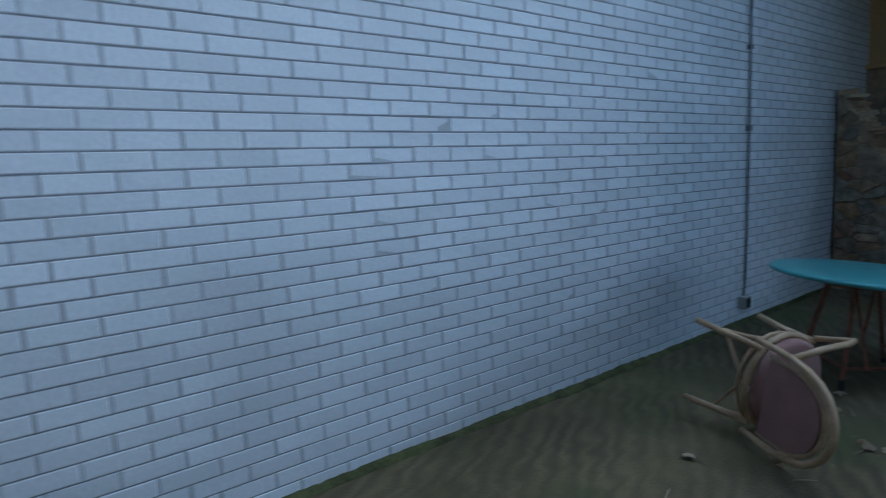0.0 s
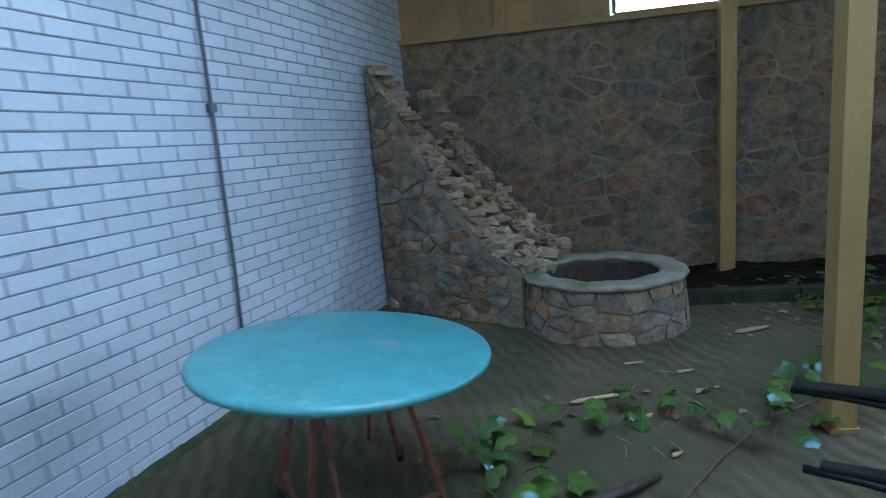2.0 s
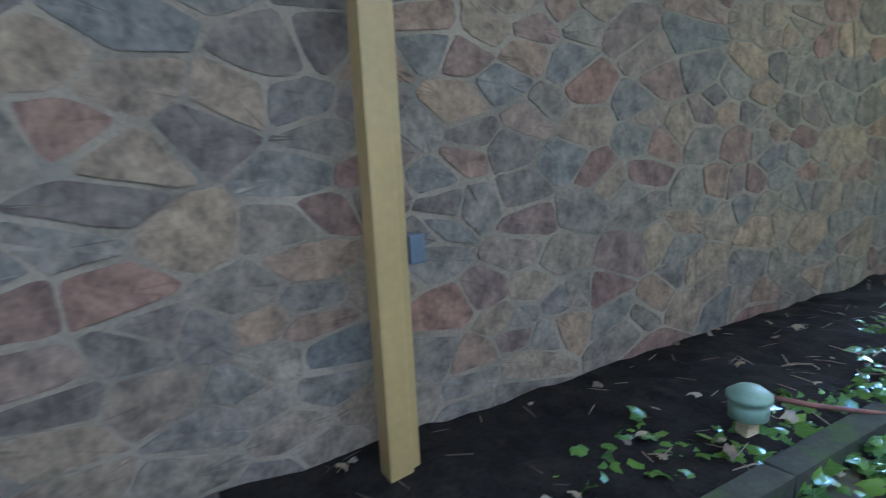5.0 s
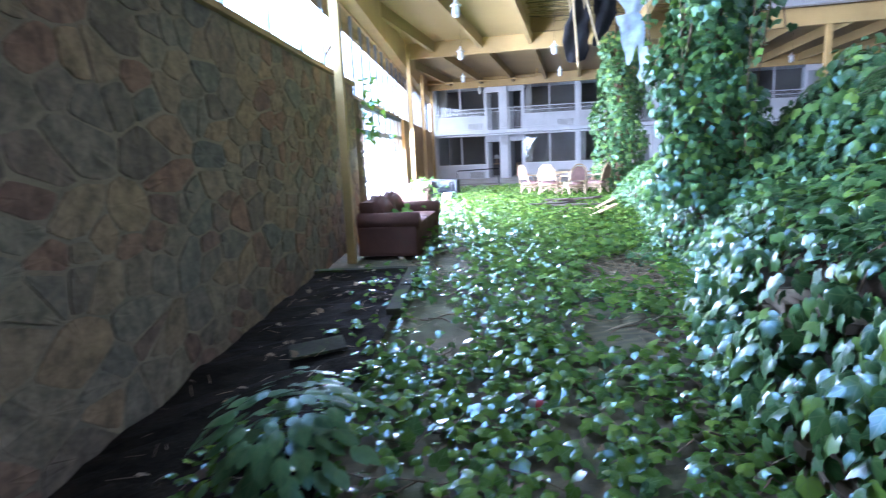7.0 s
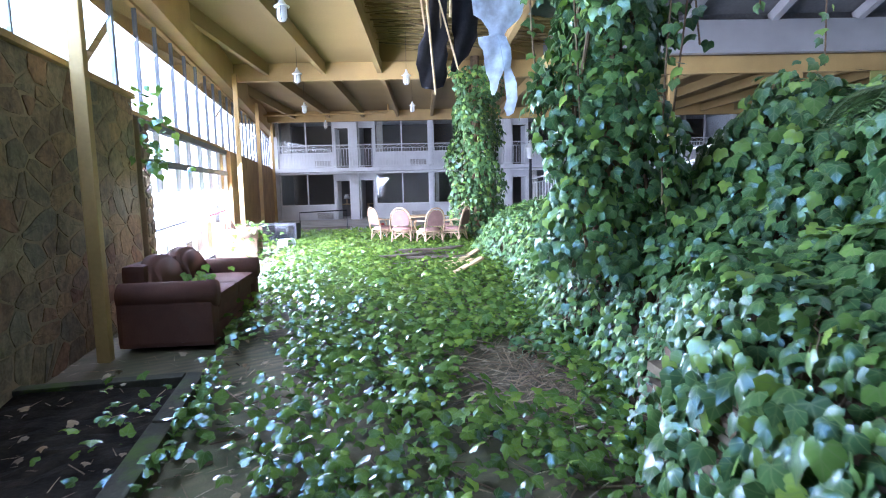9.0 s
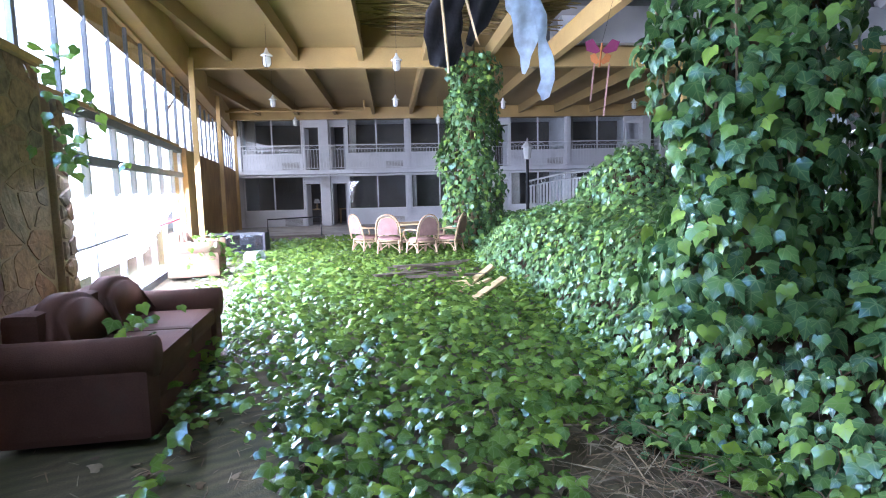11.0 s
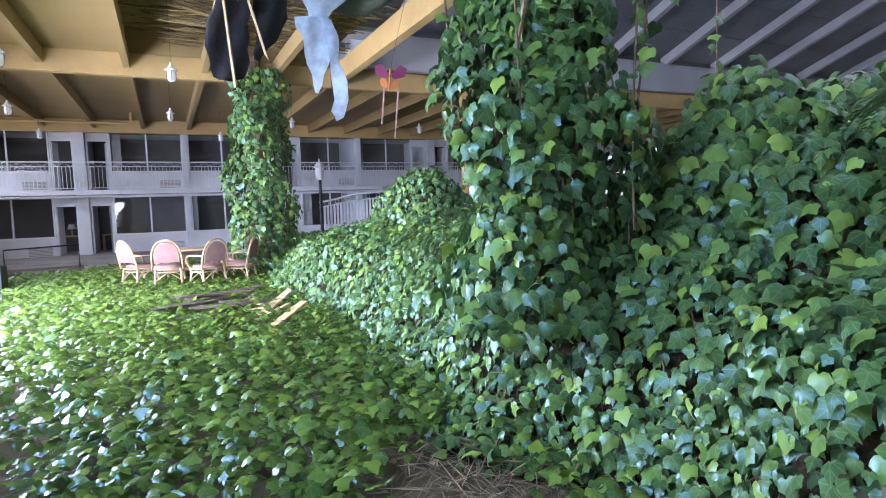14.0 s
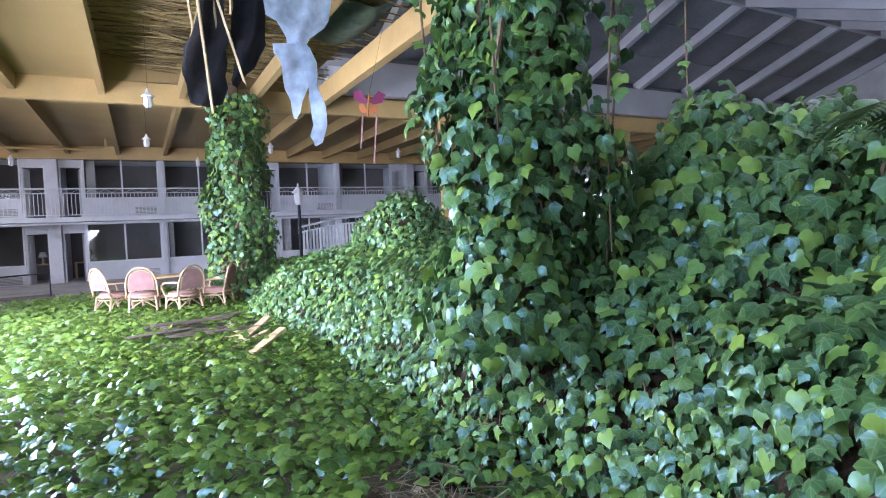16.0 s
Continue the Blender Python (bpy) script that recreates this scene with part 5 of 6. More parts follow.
# desks and lamps inside the far rooms
for x, low in ((-3.35, 0.0), (-1.75, 0.0), (3.2, 0.0)):
    desk = thing("desk", "brown wooden desk in a dark guest room", "desk", pose(x, FACADE_Y + 1.5, -0.16 + low), "guest room desks")
    part("top", boxed((-0.4, -0.25, 0.7), (0.4, 0.25, 0.74), 0.006), BROKEN_WOOD, desk)
    for sx in (-0.36, 0.36):
        for sy in (-0.21, 0.21):
            part("leg", boxed((sx - 0.025, sy - 0.025, 0), (sx + 0.025, sy + 0.025, 0.7), 0.004), BROKEN_WOOD, desk)
    tl = thing("table_lamp", "pale shaded table lamp on a guest room desk", "lamp", pose(x + 0.1, FACADE_Y + 1.5, 0.581 + low), "guest room lamps")
    part("base", lathed([(0.09, 0.0), (0.09, 0.02), (0.03, 0.05), (0.05, 0.18), (0.015, 0.3)], 14), RATTAN, tl, smooth=True)
    part("shade", lathed([(0.17, 0.28), (0.1, 0.5), (0.095, 0.5), (0.16, 0.28)], 18), LAMP_MILK, tl, smooth=True)
toy = thing("red_cup", "red and white paper cup dropped on the terrace", "cup", pose(-0.9, 31.0, -0.12, 90, 0, 30))
part("shell", lathed([(0.05, -0.08), (0.07, 0.08), (0.065, 0.08), (0.045, -0.075)], 14), RED, toy)

# ---- planter mound, ivy ----
def smooth_step(a, b, x):
    t = np.clip((x - a) / (b - a), 0, 1)
    return t * t * (3 - 2 * t)


def mound_height(x, y):
    """Height of the ivy-covered planter above the floor."""
    x, y = np.asarray(x, float), np.asarray(y, float)
    edge = 1.95 + 0.12 * np.sin(y * 1.3) + 0.10 * np.sin(y * 0.55 + 1)
    edge = edge + 0.33 * (1 - smooth_step(8.8, 10.0, y))
    steep = 0.35 + 0.65 * smooth_step(8.5, 11.0, y)
    h = 0.85 * smooth_step(0, 1, (x - edge) / steep)
    h = h + 0.22 * smooth_step(2.6, 4.0, x)
    ends = smooth_step(4.6, 5.4, y) * (1 - smooth_step(18.5, 22.0, y) * 0.45) * (1 - smooth_step(26, 28, y))
    h = h * ends
    h = h + 0.98 * np.exp(-(((x - 4.6) / 0.95) ** 2 + ((y - 11.15) / 0.72) ** 2) ** 1.5)
    h = h + 0.78 * np.exp(-(((x - 4.25) / 0.6) ** 2 + ((y - 17.5) / 0.95) ** 2) ** 2)
    h = h + 0.32 * np.exp(-(((x - 2.6) / 0.6) ** 2 + ((y - 11.9) / 0.7) ** 2))
    h = h + 0.72 * np.exp(-(((x - 3.75) / 0.42) ** 2 + ((y - 11.65) / 0.42) ** 2) ** 1.5)
    h = h - 0.16 * np.exp(-(((x - 3.4) / 0.55) ** 2 + ((y - 10.62 + 0.3 * (x - 3.4)) / 0.16) ** 2))
    lumps = 0.5 * np.sin(5.3 * x + 1.1) * np.sin(4.7 * y) + 0.35 * np.sin(8.1 * x - 3.3 * y) + 0.3 * np.sin(2.1 * x + 7.7 * y)
    return h + 0.09 * lumps * np.clip(h, 0, 1.4)


nx, ny = 40, 130
gx, gy = np.linspace(1.6, 7.2, nx), np.linspace(4.4, 28.2, ny)
X, Y = np.meshgrid(gx, gy)
Z = mound_height(X, Y) - 0.06
verts = np.stack([X, Y, Z], -1).reshape(-1, 3)
faces = [(j * nx + i, j * nx + i + 1, (j + 1) * nx + i + 1, (j + 1) * nx + i) for j in range(ny - 1) for i in range(nx - 1)]
me = bpy.data.meshes.new("planter_soil")
me.from_pydata(verts.tolist(), [], faces)
me.materials.append(STRAW_SOIL)
for p in me.polygons:
    p.use_smooth = True
tagged(new("planter_soil", me), "dark soil of the raised planter under the ivy", "planter", kind="structure")

# ivy leaf outline: three large lobes and two small ones; the midrib is folded
HALF = [(0.19, -0.13, -0.03), (0.40, -0.05, -0.08), (0.50, 0.15, -0.07), (0.57, 0.40, -0.15), (0.36, 0.54, -0.06), (0.2, 0.78, -0.06)]
LEAF = np.array([(0, 0.3, 0.05), (0, 0.02, 0.0)] + HALF + [(0, 1.1, -0.2)] + [(-x, y, z) for x, y, z in HALF[::-1]])
LEAF_TRI = np.array([(0, i, i + 1) for i in range(1, 14)] + [(0, 14, 1)])
rng = np.random.default_rng(7)


def leaf_frames(normal, tip):
    n = normal / np.linalg.norm(normal, axis=1, keepdims=True)
    t = tip - (tip * n).sum(1, keepdims=True) * n
    t /= np.maximum(np.linalg.norm(t, axis=1, keepdims=True), 1e-6)
    return np.cross(t, n), t, n


def leaf_cloud(name, places, normal, tip, size, mat, label, category="ivy", outline=LEAF, tri=LEAF_TRI):
    """Many small leaves in one mesh, each with its own turn, size and curl."""
    a, t, n = leaf_frames(normal, tip)
    curl = rng.uniform(0.4, 1.9, len(places))[:, None, None]
    wide = rng.uniform(0.8, 1.15, len(places))[:, None, None]
    o = outline[None]
    co = places[:, None] + size[:, None, None] * (o[..., :1] * wide * a[:, None] + o[..., 1:2] * t[:, None] + o[..., 2:] * curl * n[:, None])
    k = len(outline)
    f = (tri[None] + (np.arange(len(places)) * k)[:, None, None]).reshape(-1, 3)
    me = bpy.data.meshes.new(name)
    me.from_pydata(co.reshape(-1, 3).tolist(), [], f.tolist())
    uv = me.uv_layers.new(name="leaf")
    uv.data.foreach_set("uv", np.tile(outline[tri.reshape(-1), :2].reshape(-1), len(places)).astype(np.float32))
    me.materials.append(mat)
    me.polygons.foreach_set("use_smooth", [True] * len(me.polygons))
    return tagged(new(name, me), label, category, kind="stuff")


def spread(count, x0, x1, y0, y1):
    return rng.uniform(x0, x1, count), rng.uniform(y0, y1, count)


def wobble(x, y, s, k=0.0):
    """Smooth patchiness between about -1 and 1."""
    return (np.sin(x * 2.1 * s + k) * np.cos(y * 1.7 * s - k) + np.sin(x * 0.9 * s - y * 1.3 * s + 2 * k) + 0.6 * np.sin(x * 4.3 * s + y * 3.7 * s + k)) / 2.2


def mound_normal(x, y):
    e = 0.05
    return np.stack([-(mound_height(x + e, y) - mound_height(x - e, y)) / (2 * e), -(mound_height(x, y + e) - mound_height(x, y - e)) / (2 * e), np.ones_like(x)], -1)


# low ivy over the hall floor
x, y = spread(62000, -4.4, 2.2, 3.6, 26.5)
wall_x = -0.1835 * y
dense = (0.80 * smooth_step(4.0, 5.2, y) - 0.35 * smooth_step(8.0, 9.5, y)) + 0.75 * smooth_step(8.5, 13.0, y) - 0.9 * smooth_step(22.5, 25.5, y) + (0.30 + 0.22 * (y < 11.5)) * wobble(x, y, 0.9) + 0.1 * smooth_step(0.3, 1.7, x)
path = 0.72 * np.exp(-((x - wall_x - 1.62) / 0.34) ** 2) * (1 - smooth_step(13.5, 15.5, y))
clearing = np.exp(-(((x - 1.62) / 0.45) ** 2 + ((y - 11.1) / 0.85) ** 2) ** 2) + 0.6 * np.exp(-(((x - 1.35) / 0.3) ** 2 + ((y - 8.9) / 0.5) ** 2))
keep = (rng.random(len(x)) < dense - 1.5 * clearing - 0.8 * np.exp(-(((x - 1.25) / 0.75) ** 2 + ((y - 17.0) / 1.5) ** 2) ** 2) - 1.1 * path * smooth_step(7.5, 9.0, y)) & (x > wall_x + 0.35 + 0.9 * (y < 16.5) * (y > 10.8)) & (mound_height(x, y) < 0.15) & (x > wall_x + 0.7 + 0.35 * wobble(x, y, 1.6)) & ((x > wall_x + 1.3) | (y < 8.3) | (rng.random(len(x)) < 0.15))
x, y = x[keep], y[keep]
z = 0.03 + 0.20 * rng.random(len(x)) ** 1.2 * smooth_step(6, 12, y) * (1 - 0.65 * smooth_step(17.5, 20, y)) + 0.05 * rng.random(len(x))
nrm = np.stack([rng.normal(0, 0.42, len(x)), rng.normal(-0.15, 0.42, len(x)), np.ones(len(x))], -1)
tip = rng.normal(0, 1, (len(x), 3))
leaf_cloud("ivy_floor", np.stack([x, y, z], -1), nrm, tip, rng.uniform(0.045, 0.098, len(x)), IVY_GROUND, "bright green ivy spreading across the hall floor")

# ivy on the planter
x, y = spread(205000, 1.6, 6.0, 5.0, 27.0)
h = mound_height(x, y)
bare = (y < 8.7) * (x < 2.75) * (h < 0.8)
hollow = np.exp(-(((x - 3.4) / 0.6) ** 2 + ((y - 10.58 + 0.3 * (x - 3.4)) / 0.2) ** 2) ** 2) + 0.8 * np.exp(-(((x - 2.2) / 0.22) ** 2 + ((y - 10.1) / 0.3) ** 2))
slope = np.linalg.norm(mound_normal(x, y), axis=1)
keep = (h > 0.04) & (rng.random(len(x)) < 0.30 * np.minimum(slope, 3.3)) & (rng.random(len(x)) < 0.9 + 0.3 * wobble(x, y, 1.4, 2) - 0.5 * bare - 0.85 * hollow) & (rng.random(len(x)) < 1.0 - 0.5 * smooth_step(15, 22, y))
x, y, h = x[keep], y[keep], h[keep]
nr = mound_normal(x, y)
nr /= np.linalg.norm(nr, axis=1, keepdims=True)
nrm = nr + rng.normal(0, 0.46, nr.shape) + np.array([-0.25, -0.1, 0.0])
tip = np.stack([-0.5 * np.ones(len(x)), np.zeros(len(x)), -1.0 * np.ones(len(x))], -1) + rng.normal(0, 0.45, nr.shape)
places = np.stack([x, y, h], -1) + nr * (rng.uniform(-0.03, 0.2, len(x)) * (0.6 + 0.4 * np.clip(h, 0, 1)))[:, None]
big = 1 + 0.38 * smooth_step(2.5, 3.3, x) * (1 - smooth_step(11.5, 13.5, y)) * (1 - 0.3 * smooth_step(8.0, 6.5, y))
leaf_cloud("ivy_planter", places, nrm, tip, rng.uniform(0.04, 0.1, len(x)) * big, IVY, "dark glossy ivy smothering the raised planter")


def ivy_column(cx, cy, z0, z1, r0, r1, count, size, label):
    """A post wrapped in ivy: the foliage bulges unevenly and hangs tip down."""
    th, zz = rng.uniform(0, 2 * np.pi, count), z0 + (z1 - z0) * rng.random(count)
    f = (zz - z0) / (z1 - z0)
    r = r0 + (r1 - r0) * f + 0.13 * np.sin(3 * th + 2.3 * zz) + 0.09 * np.sin(5.1 * zz + th) + 0.35 * r0 * np.exp(-f * 7)
    r = r * rng.uniform(0.72, 1.06, count)
    d = np.stack([np.cos(th), np.sin(th), np.zeros(count)], -1)
    places = np.stack([cx + r * np.cos(th), cy + r * np.sin(th), zz], -1)
    nrm = d + rng.normal(0, 0.46, d.shape) + np.array([0, 0, 0.3])
    tip = np.array([0, 0, -1.0]) + rng.normal(0, 0.4, d.shape)
    ob = leaf_cloud("ivy_column", places, nrm, tip, rng.uniform(0.7, 1.35, count) * size, IVY, label)
    core = bmesh.new()
    add_tube(core, [(cx, cy, 0.0), (cx, cy, z1 + 0.3)], 0.12, 10)
    for k in range(7):
        a = k * 0.9
        add_tube(core, [(cx + 0.2 * r0 * math.cos(a) + 0.55 * r0 * math.cos(a + 0.5 * j), cy + 0.55 * r0 * math.sin(a + 0.5 * j), z0 + (z1 - z0) * j / 7) for j in range(8)], 0.018, 6)
    tagged(link_mesh("column_trunk", core, STEM), "woody ivy stems twined round a hidden post", "vine", kind="stuff")
    return ob


ivy_column(2.6, 11.9, 0.75, 5.6, 0.49, 0.38, 7600, 0.086, "thick ivy column climbing a post on the planter")
ivy_column(4.02, 10.22, 0.85, 1.85, 0.42, 0.34, 620, 0.115, "ivy smothering the trunk of a small palm")
ivy_column(2.35, 22.1, 0.3, 4.5, 0.66, 0.55, 3600, 0.10, "ivy-clad post under the yellow cross beam")


# large-leaved plant by the stone wall
n = 190
th, ph = rng.uniform(0, 2 * np.pi, n), rng.uniform(0.15, 1.25, n)
d = np.stack([np.cos(th) * np.sin(ph), np.sin(th) * np.sin(ph), np.cos(ph)], -1)
r = rng.uniform(0.16, 0.45, n)
places = np.array([-0.12, 6.75, 0.12]) + d * r[:, None] * np.array([1.0, 1.25, 0.95])
BROAD = np.array([(0, 0.45, 0.02), (0, 0, 0), (0.22, 0.1, -0.02), (0.36, 0.3, -0.05), (0.38, 0.52, -0.06), (0.24, 0.78, -0.06), (0, 1.05, -0.12), (-0.24, 0.78, -0.06), (-0.38, 0.52, -0.06), (-0.36, 0.3, -0.05), (-0.22, 0.1, -0.02)])
BROAD_TRI = np.array([(0, i, i + 1) for i in range(1, 10)] + [(0, 10, 1)])
leaf_cloud("leafy_plant", places, d + np.array([0, 0, 0.8]), d + np.array([0, 0, -0.5]), rng.uniform(0.075, 0.125, n), HOSTA, "variegated broad-leaved plant in the soil bed", "plant", BROAD, BROAD_TRI)

# scattered seedlings on the carpet of the first room
cx = np.array([3.35, 3.2, 3.0, 2.75, 3.05, 2.9, 3.6, 2.62, 2.5, 3.75, 4.1, 4.3, 2.35, 4.22])
cy = np.array([1.75, 1.95, 2.3, 2.5, 2.75, 3.1, 1.62, 3.2, 3.6, 2.0, 1.95, 2.2, 3.3, 1.8])
k = rng.integers(0, len(cx), 95)
x, y = cx[k] + rng.normal(0, 0.1, 95), cy[k] + rng.normal(0, 0.1, 95)
places = np.stack([x, y, rng.uniform(0.03, 0.17, 95)], -1)
leaf_cloud("ivy_seedlings", places, np.stack([rng.normal(0, 0.5, 95), rng.normal(0, 0.5, 95), np.ones(95)], -1), rng.normal(0, 1, (95, 3)), rng.uniform(0.075, 0.14, 95), IVY_GROUND, "young bright ivy plants sprouting from the carpet")

shoots = bmesh.new()
for q in places:
    add_tube(shoots, [(q[0] + 0.03, q[1] - 0.02, 0.005), (q[0] + 0.02, q[1], q[2] * 0.6), tuple(q)], 0.0025, 4)
tagged(link_mesh("ivy_shoots", shoots, STEM), "thin bare stems under the young ivy", "vine", kind="stuff")

# ivy on the sofa, the armchair and the post
for label, c, s, n in (("ivy sprigs creeping over the sofa seat", (-1.35, 12.75, 0.58), (0.16, 0.35, 0.05), 16), ("ivy tangle over the armchair", (-2.72, 18.95, 0.5), (0.22, 0.2, 0.18), 90), ("ivy climbing the end of the stone wall", (-2.12, 13.6, 2.1), (0.1, 0.2, 0.3), 46)):
    p = np.array(c) + rng.normal(0, 1, (n, 3)) * np.array(s)
    leaf_cloud("ivy_sprig", p, rng.normal(0, 0.5, (n, 3)) + np.array([0.4, -0.3, 0.7]), rng.normal(0, 0.6, (n, 3)) + np.array([0, 0, -0.7]), rng.uniform(0.07, 0.12, n), IVY_GROUND, label)

# trailing vines
random.seed(5)
vine_leaves = []
vines = bmesh.new()
for x0, y0, z0, ln in ((2.95, 11.3, 4.9, 3.6), (3.25, 11.6, 4.6, 2.0), (2.2, 11.6, 4.8, 3.0), (3.9, 11.9, 4.8, 1.6), (4.75, 12.3, 5.3, 2.75), (4.1, 12.0, 5.3, 2.3), (2.0, 11.9, 3.9, 1.9), (3.05, 11.45, 3.2, 2.6)):
    pts = []
    for i in range(12):
        t = i / 11
        pts.append(Vector((x0 + 0.09 * math.sin(3 * t + x0 * 5), y0 - 0.05 * math.sin(4 * t + 1), z0 - ln * t)))
    add_tube(vines, pts, 0.008, 6)
    for i in range(int(ln * 12)):
        t = random.random()
        k = t * 11
        a, b = pts[int(k)], pts[min(11, int(k) + 1)]
        vine_leaves.append(a.lerp(b, k - int(k)) + Vector((random.gauss(0, 0.05), random.gauss(0, 0.05), 0)))
tagged(link_mesh("vine_stems", vines, STEM), "thin brown vines trailing from the ivy column", "vine", kind="stuff")
p = np.array([tuple(v) for v in vine_leaves])
n = len(p)
leaf_cloud("vine_leaves", p, rng.normal(0, 0.5, (n, 3)) + np.array([-0.3, -0.8, 0.3]), rng.normal(0, 0.4, (n, 3)) + np.array([0, 0, -1]), rng.uniform(0.06, 0.11, n), IVY, "leaves along the trailing vines")

# palm in the planter
palm = thing("palm", "small feathery palm rising from the ivy", "palm", pose(4.0, 10.15, 0.9))
part("trunk", tubed([(0, 0, -0.5), (0.03, 0.02, 0.5), (0.02, 0.05, 0.9)], 0.05, 8, 0.7), STEM, palm)
for kf in range(11):
    a = kf * 2.4
    ln = random.uniform(0.5, 0.72)
    fr = bmesh.new()
    pts = []
    for i in range(9):
        t = i / 8
        rr = ln * t
        pts.append(Vector((rr * math.cos(a), rr * math.sin(a), 0.9 + 0.55 * math.sin(2.3 * t) * ln - 0.25 * t * t)))
    add_tube(fr, pts, 0.008, 5, 0.4)
    sidev = Vector((-math.sin(a), math.cos(a), 0))
    for i in range(26):
        t = 0.15 + 0.85 * i / 25
        k = t * 8
        c = pts[min(7, int(k))].lerp(pts[min(8, int(k) + 1)], k - int(k))
        fw = (pts[8] - pts[0]).normalized()
        for sx in (-1, 1):
            L = 0.24 * math.sin(math.pi * (0.15 + 0.8 * t))
            e = c + sidev * sx * L * 0.8 + fw * L * 0.45 + Vector((0, 0, -0.3 * L))
            w = fw * 0.011
            mid = c.lerp(e, 0.5) + Vector((0, 0, 0.012))
            v = [fr.verts.new(c - w), fr.verts.new(mid - w * 1.1), fr.verts.new(e), fr.verts.new(mid + w * 1.1), fr.verts.new(c + w)]
            fr.faces.new(v)
    part("frond", fr, PALM, palm)

# dry litter: twigs and curled leaves on floor and bed
x, y = spread(8000, -2.6, 6.5, 1.0, 13.0)
ok = (mound_height(x, y) < 0.1) & (x > -0.1835 * y + 0.1) & ~((x < 2.0) & (y < 2.9))
ok &= rng.random(len(x)) < np.where(x < -0.1835 * y + 1.2, 0.3, np.where(x < -0.1835 * y + 2.2, 0.8, 0.16 + 0.6 * (np.hypot(x - 1.62, (y - 11.1) * 0.55) < 0.5)))
x, y = x[ok], y[ok]
n = len(x)
TWIG = np.array([(-0.03, 0, 0), (0.03, 0, 0), (0.02, 1, 0.05), (-0.02, 1, 0.05), (0, 0.5, 0.05)])
zz = np.where(x < -0.1835 * y + 1.15, 0.10, 0.012)
leaf_cloud("litter", np.stack([x, y, zz], -1), np.stack([rng.normal(0, 0.2, n), rng.normal(0, 0.2, n), np.ones(n)], -1), rng.normal(0, 1, (n, 3)), rng.uniform(0.03, 0.14, n), LITTER, "dry twigs and scraps of litter on the floor", "litter", TWIG, np.array([(0, 1, 4), (1, 2, 4), (2, 3, 4), (3, 0, 4)]))
sx_, sy_ = rng.normal(1.75, 0.3, 900), rng.normal(11.0, 0.75, 900)
sh = mound_height(sx_, sy_)
leaf_cloud("straw", np.stack([sx_, sy_, sh + 0.012 + 0.03 * rng.random(900)], -1)[sh < 0.5], np.stack([rng.normal(0, 0.3, 900), rng.normal(0, 0.3, 900), np.ones(900)], -1)[sh < 0.5], rng.normal(0, 1, (900, 3))[sh < 0.5], rng.uniform(0.08, 0.3, 900)[sh < 0.5], LITTER, "dry straw and bare runners in the clearing", "litter", TWIG * np.array([0.45, 1, 1]), np.array([(0, 1, 4), (1, 2, 4), (2, 3, 4), (3, 0, 4)]))
lf = rng.random(n) < 0.4
leaf_cloud("dead_leaves", np.stack([x, y, zz + 0.01], -1)[lf] + rng.normal(0, 0.05, (lf.sum(), 3)) * np.array([1, 1, 0]), rng.normal(0, 0.3, (lf.sum(), 3)) + np.array([0, 0, 1]), rng.normal(0, 1, (lf.sum(), 3)), rng.uniform(0.03, 0.07, lf.sum()), LITTER, "dead brown leaves scattered over floor and soil", "litter")


# bare brown runners over the planter and the floor ivy
random.seed(9)
runners = bmesh.new()
for k in range(230):
    if k < 150:
        x, y = random.uniform(2.0, 4.0), random.uniform(6.0, 15.0)
        a = random.uniform(2.0, 4.2)
    else:
        x, y = random.uniform(-0.4, 1.8), random.uniform(5.0, 13.0)
        a = random.uniform(0, 6.3)
    pts = []
    for i in range(7):
        z = float(mound_height(x, y)) + 0.02 + 0.09 * random.random() * (1 if k < 150 else 0.4)
        pts.append((x, y, z))
        a += random.uniform(-0.5, 0.5)
        st = random.uniform(0.06, 0.14)
        x, y = x + st * math.cos(a), y + st * math.sin(a)
    add_tube(runners, pts, random.uniform(0.003, 0.007), 4)
tagged(link_mesh("ivy_runners", runners, STEM), "bare brown ivy runners over the planter and floor", "vine", kind="stuff")
pipe = thing("ceiling_pipe", "yellow painted pipe under the far ceiling", "pipe", pose(0, 30.2, 4.4))
part("run", tubed([(-6.0, 0, 0), (-0.6, 0, 0), (-0.45, 0, 0.05), (-0.45, 0, 0.36)], 0.04, 8), YELLOW, pipe)

# sprays of ivy that hang over the stacked stone edge
k = 60
cy_, cz_ = rng.uniform(5.2, 9.5, k), rng.uniform(0.15, 0.78, k)
pick = rng.integers(0, k, 1500)
y = cy_[pick] + rng.normal(0, 0.11, 1500)
z = np.clip(cz_[pick] + rng.normal(0, 0.14, 1500), 0.03, 0.84)
x = 2.08 + 0.12 * np.sin(y * 1.3) + 0.1 * np.sin(y * 0.55 + 1) + 0.3 * z - rng.uniform(0.0, 0.1, 1500)
nrm = np.array([-1.0, -0.15, 0.35]) + rng.normal(0, 0.4, (1500, 3))
leaf_cloud("ivy_sprays", np.stack([x, y, z], -1), nrm, np.array([-0.1, 0, -1.0]) + rng.normal(0, 0.4, (1500, 3)), rng.uniform(0.06, 0.13, 1500), IVY, "ivy sprays hanging over the stacked stone edge")

# ---- single pieces of walls ----
def clip_poly(poly, n, c):
    """Keeps the side n . p <= c of a polygon."""
    out = []
    for k in range(len(poly)):
        a, b = poly[k], poly[(k + 1) % len(poly)]
        da, db = n @ a - c, n @ b - c
        if da <= 0:
            out.append(a)
        if da * db < 0:
            out.append(a + (b - a) * da / (da - db))
    return out


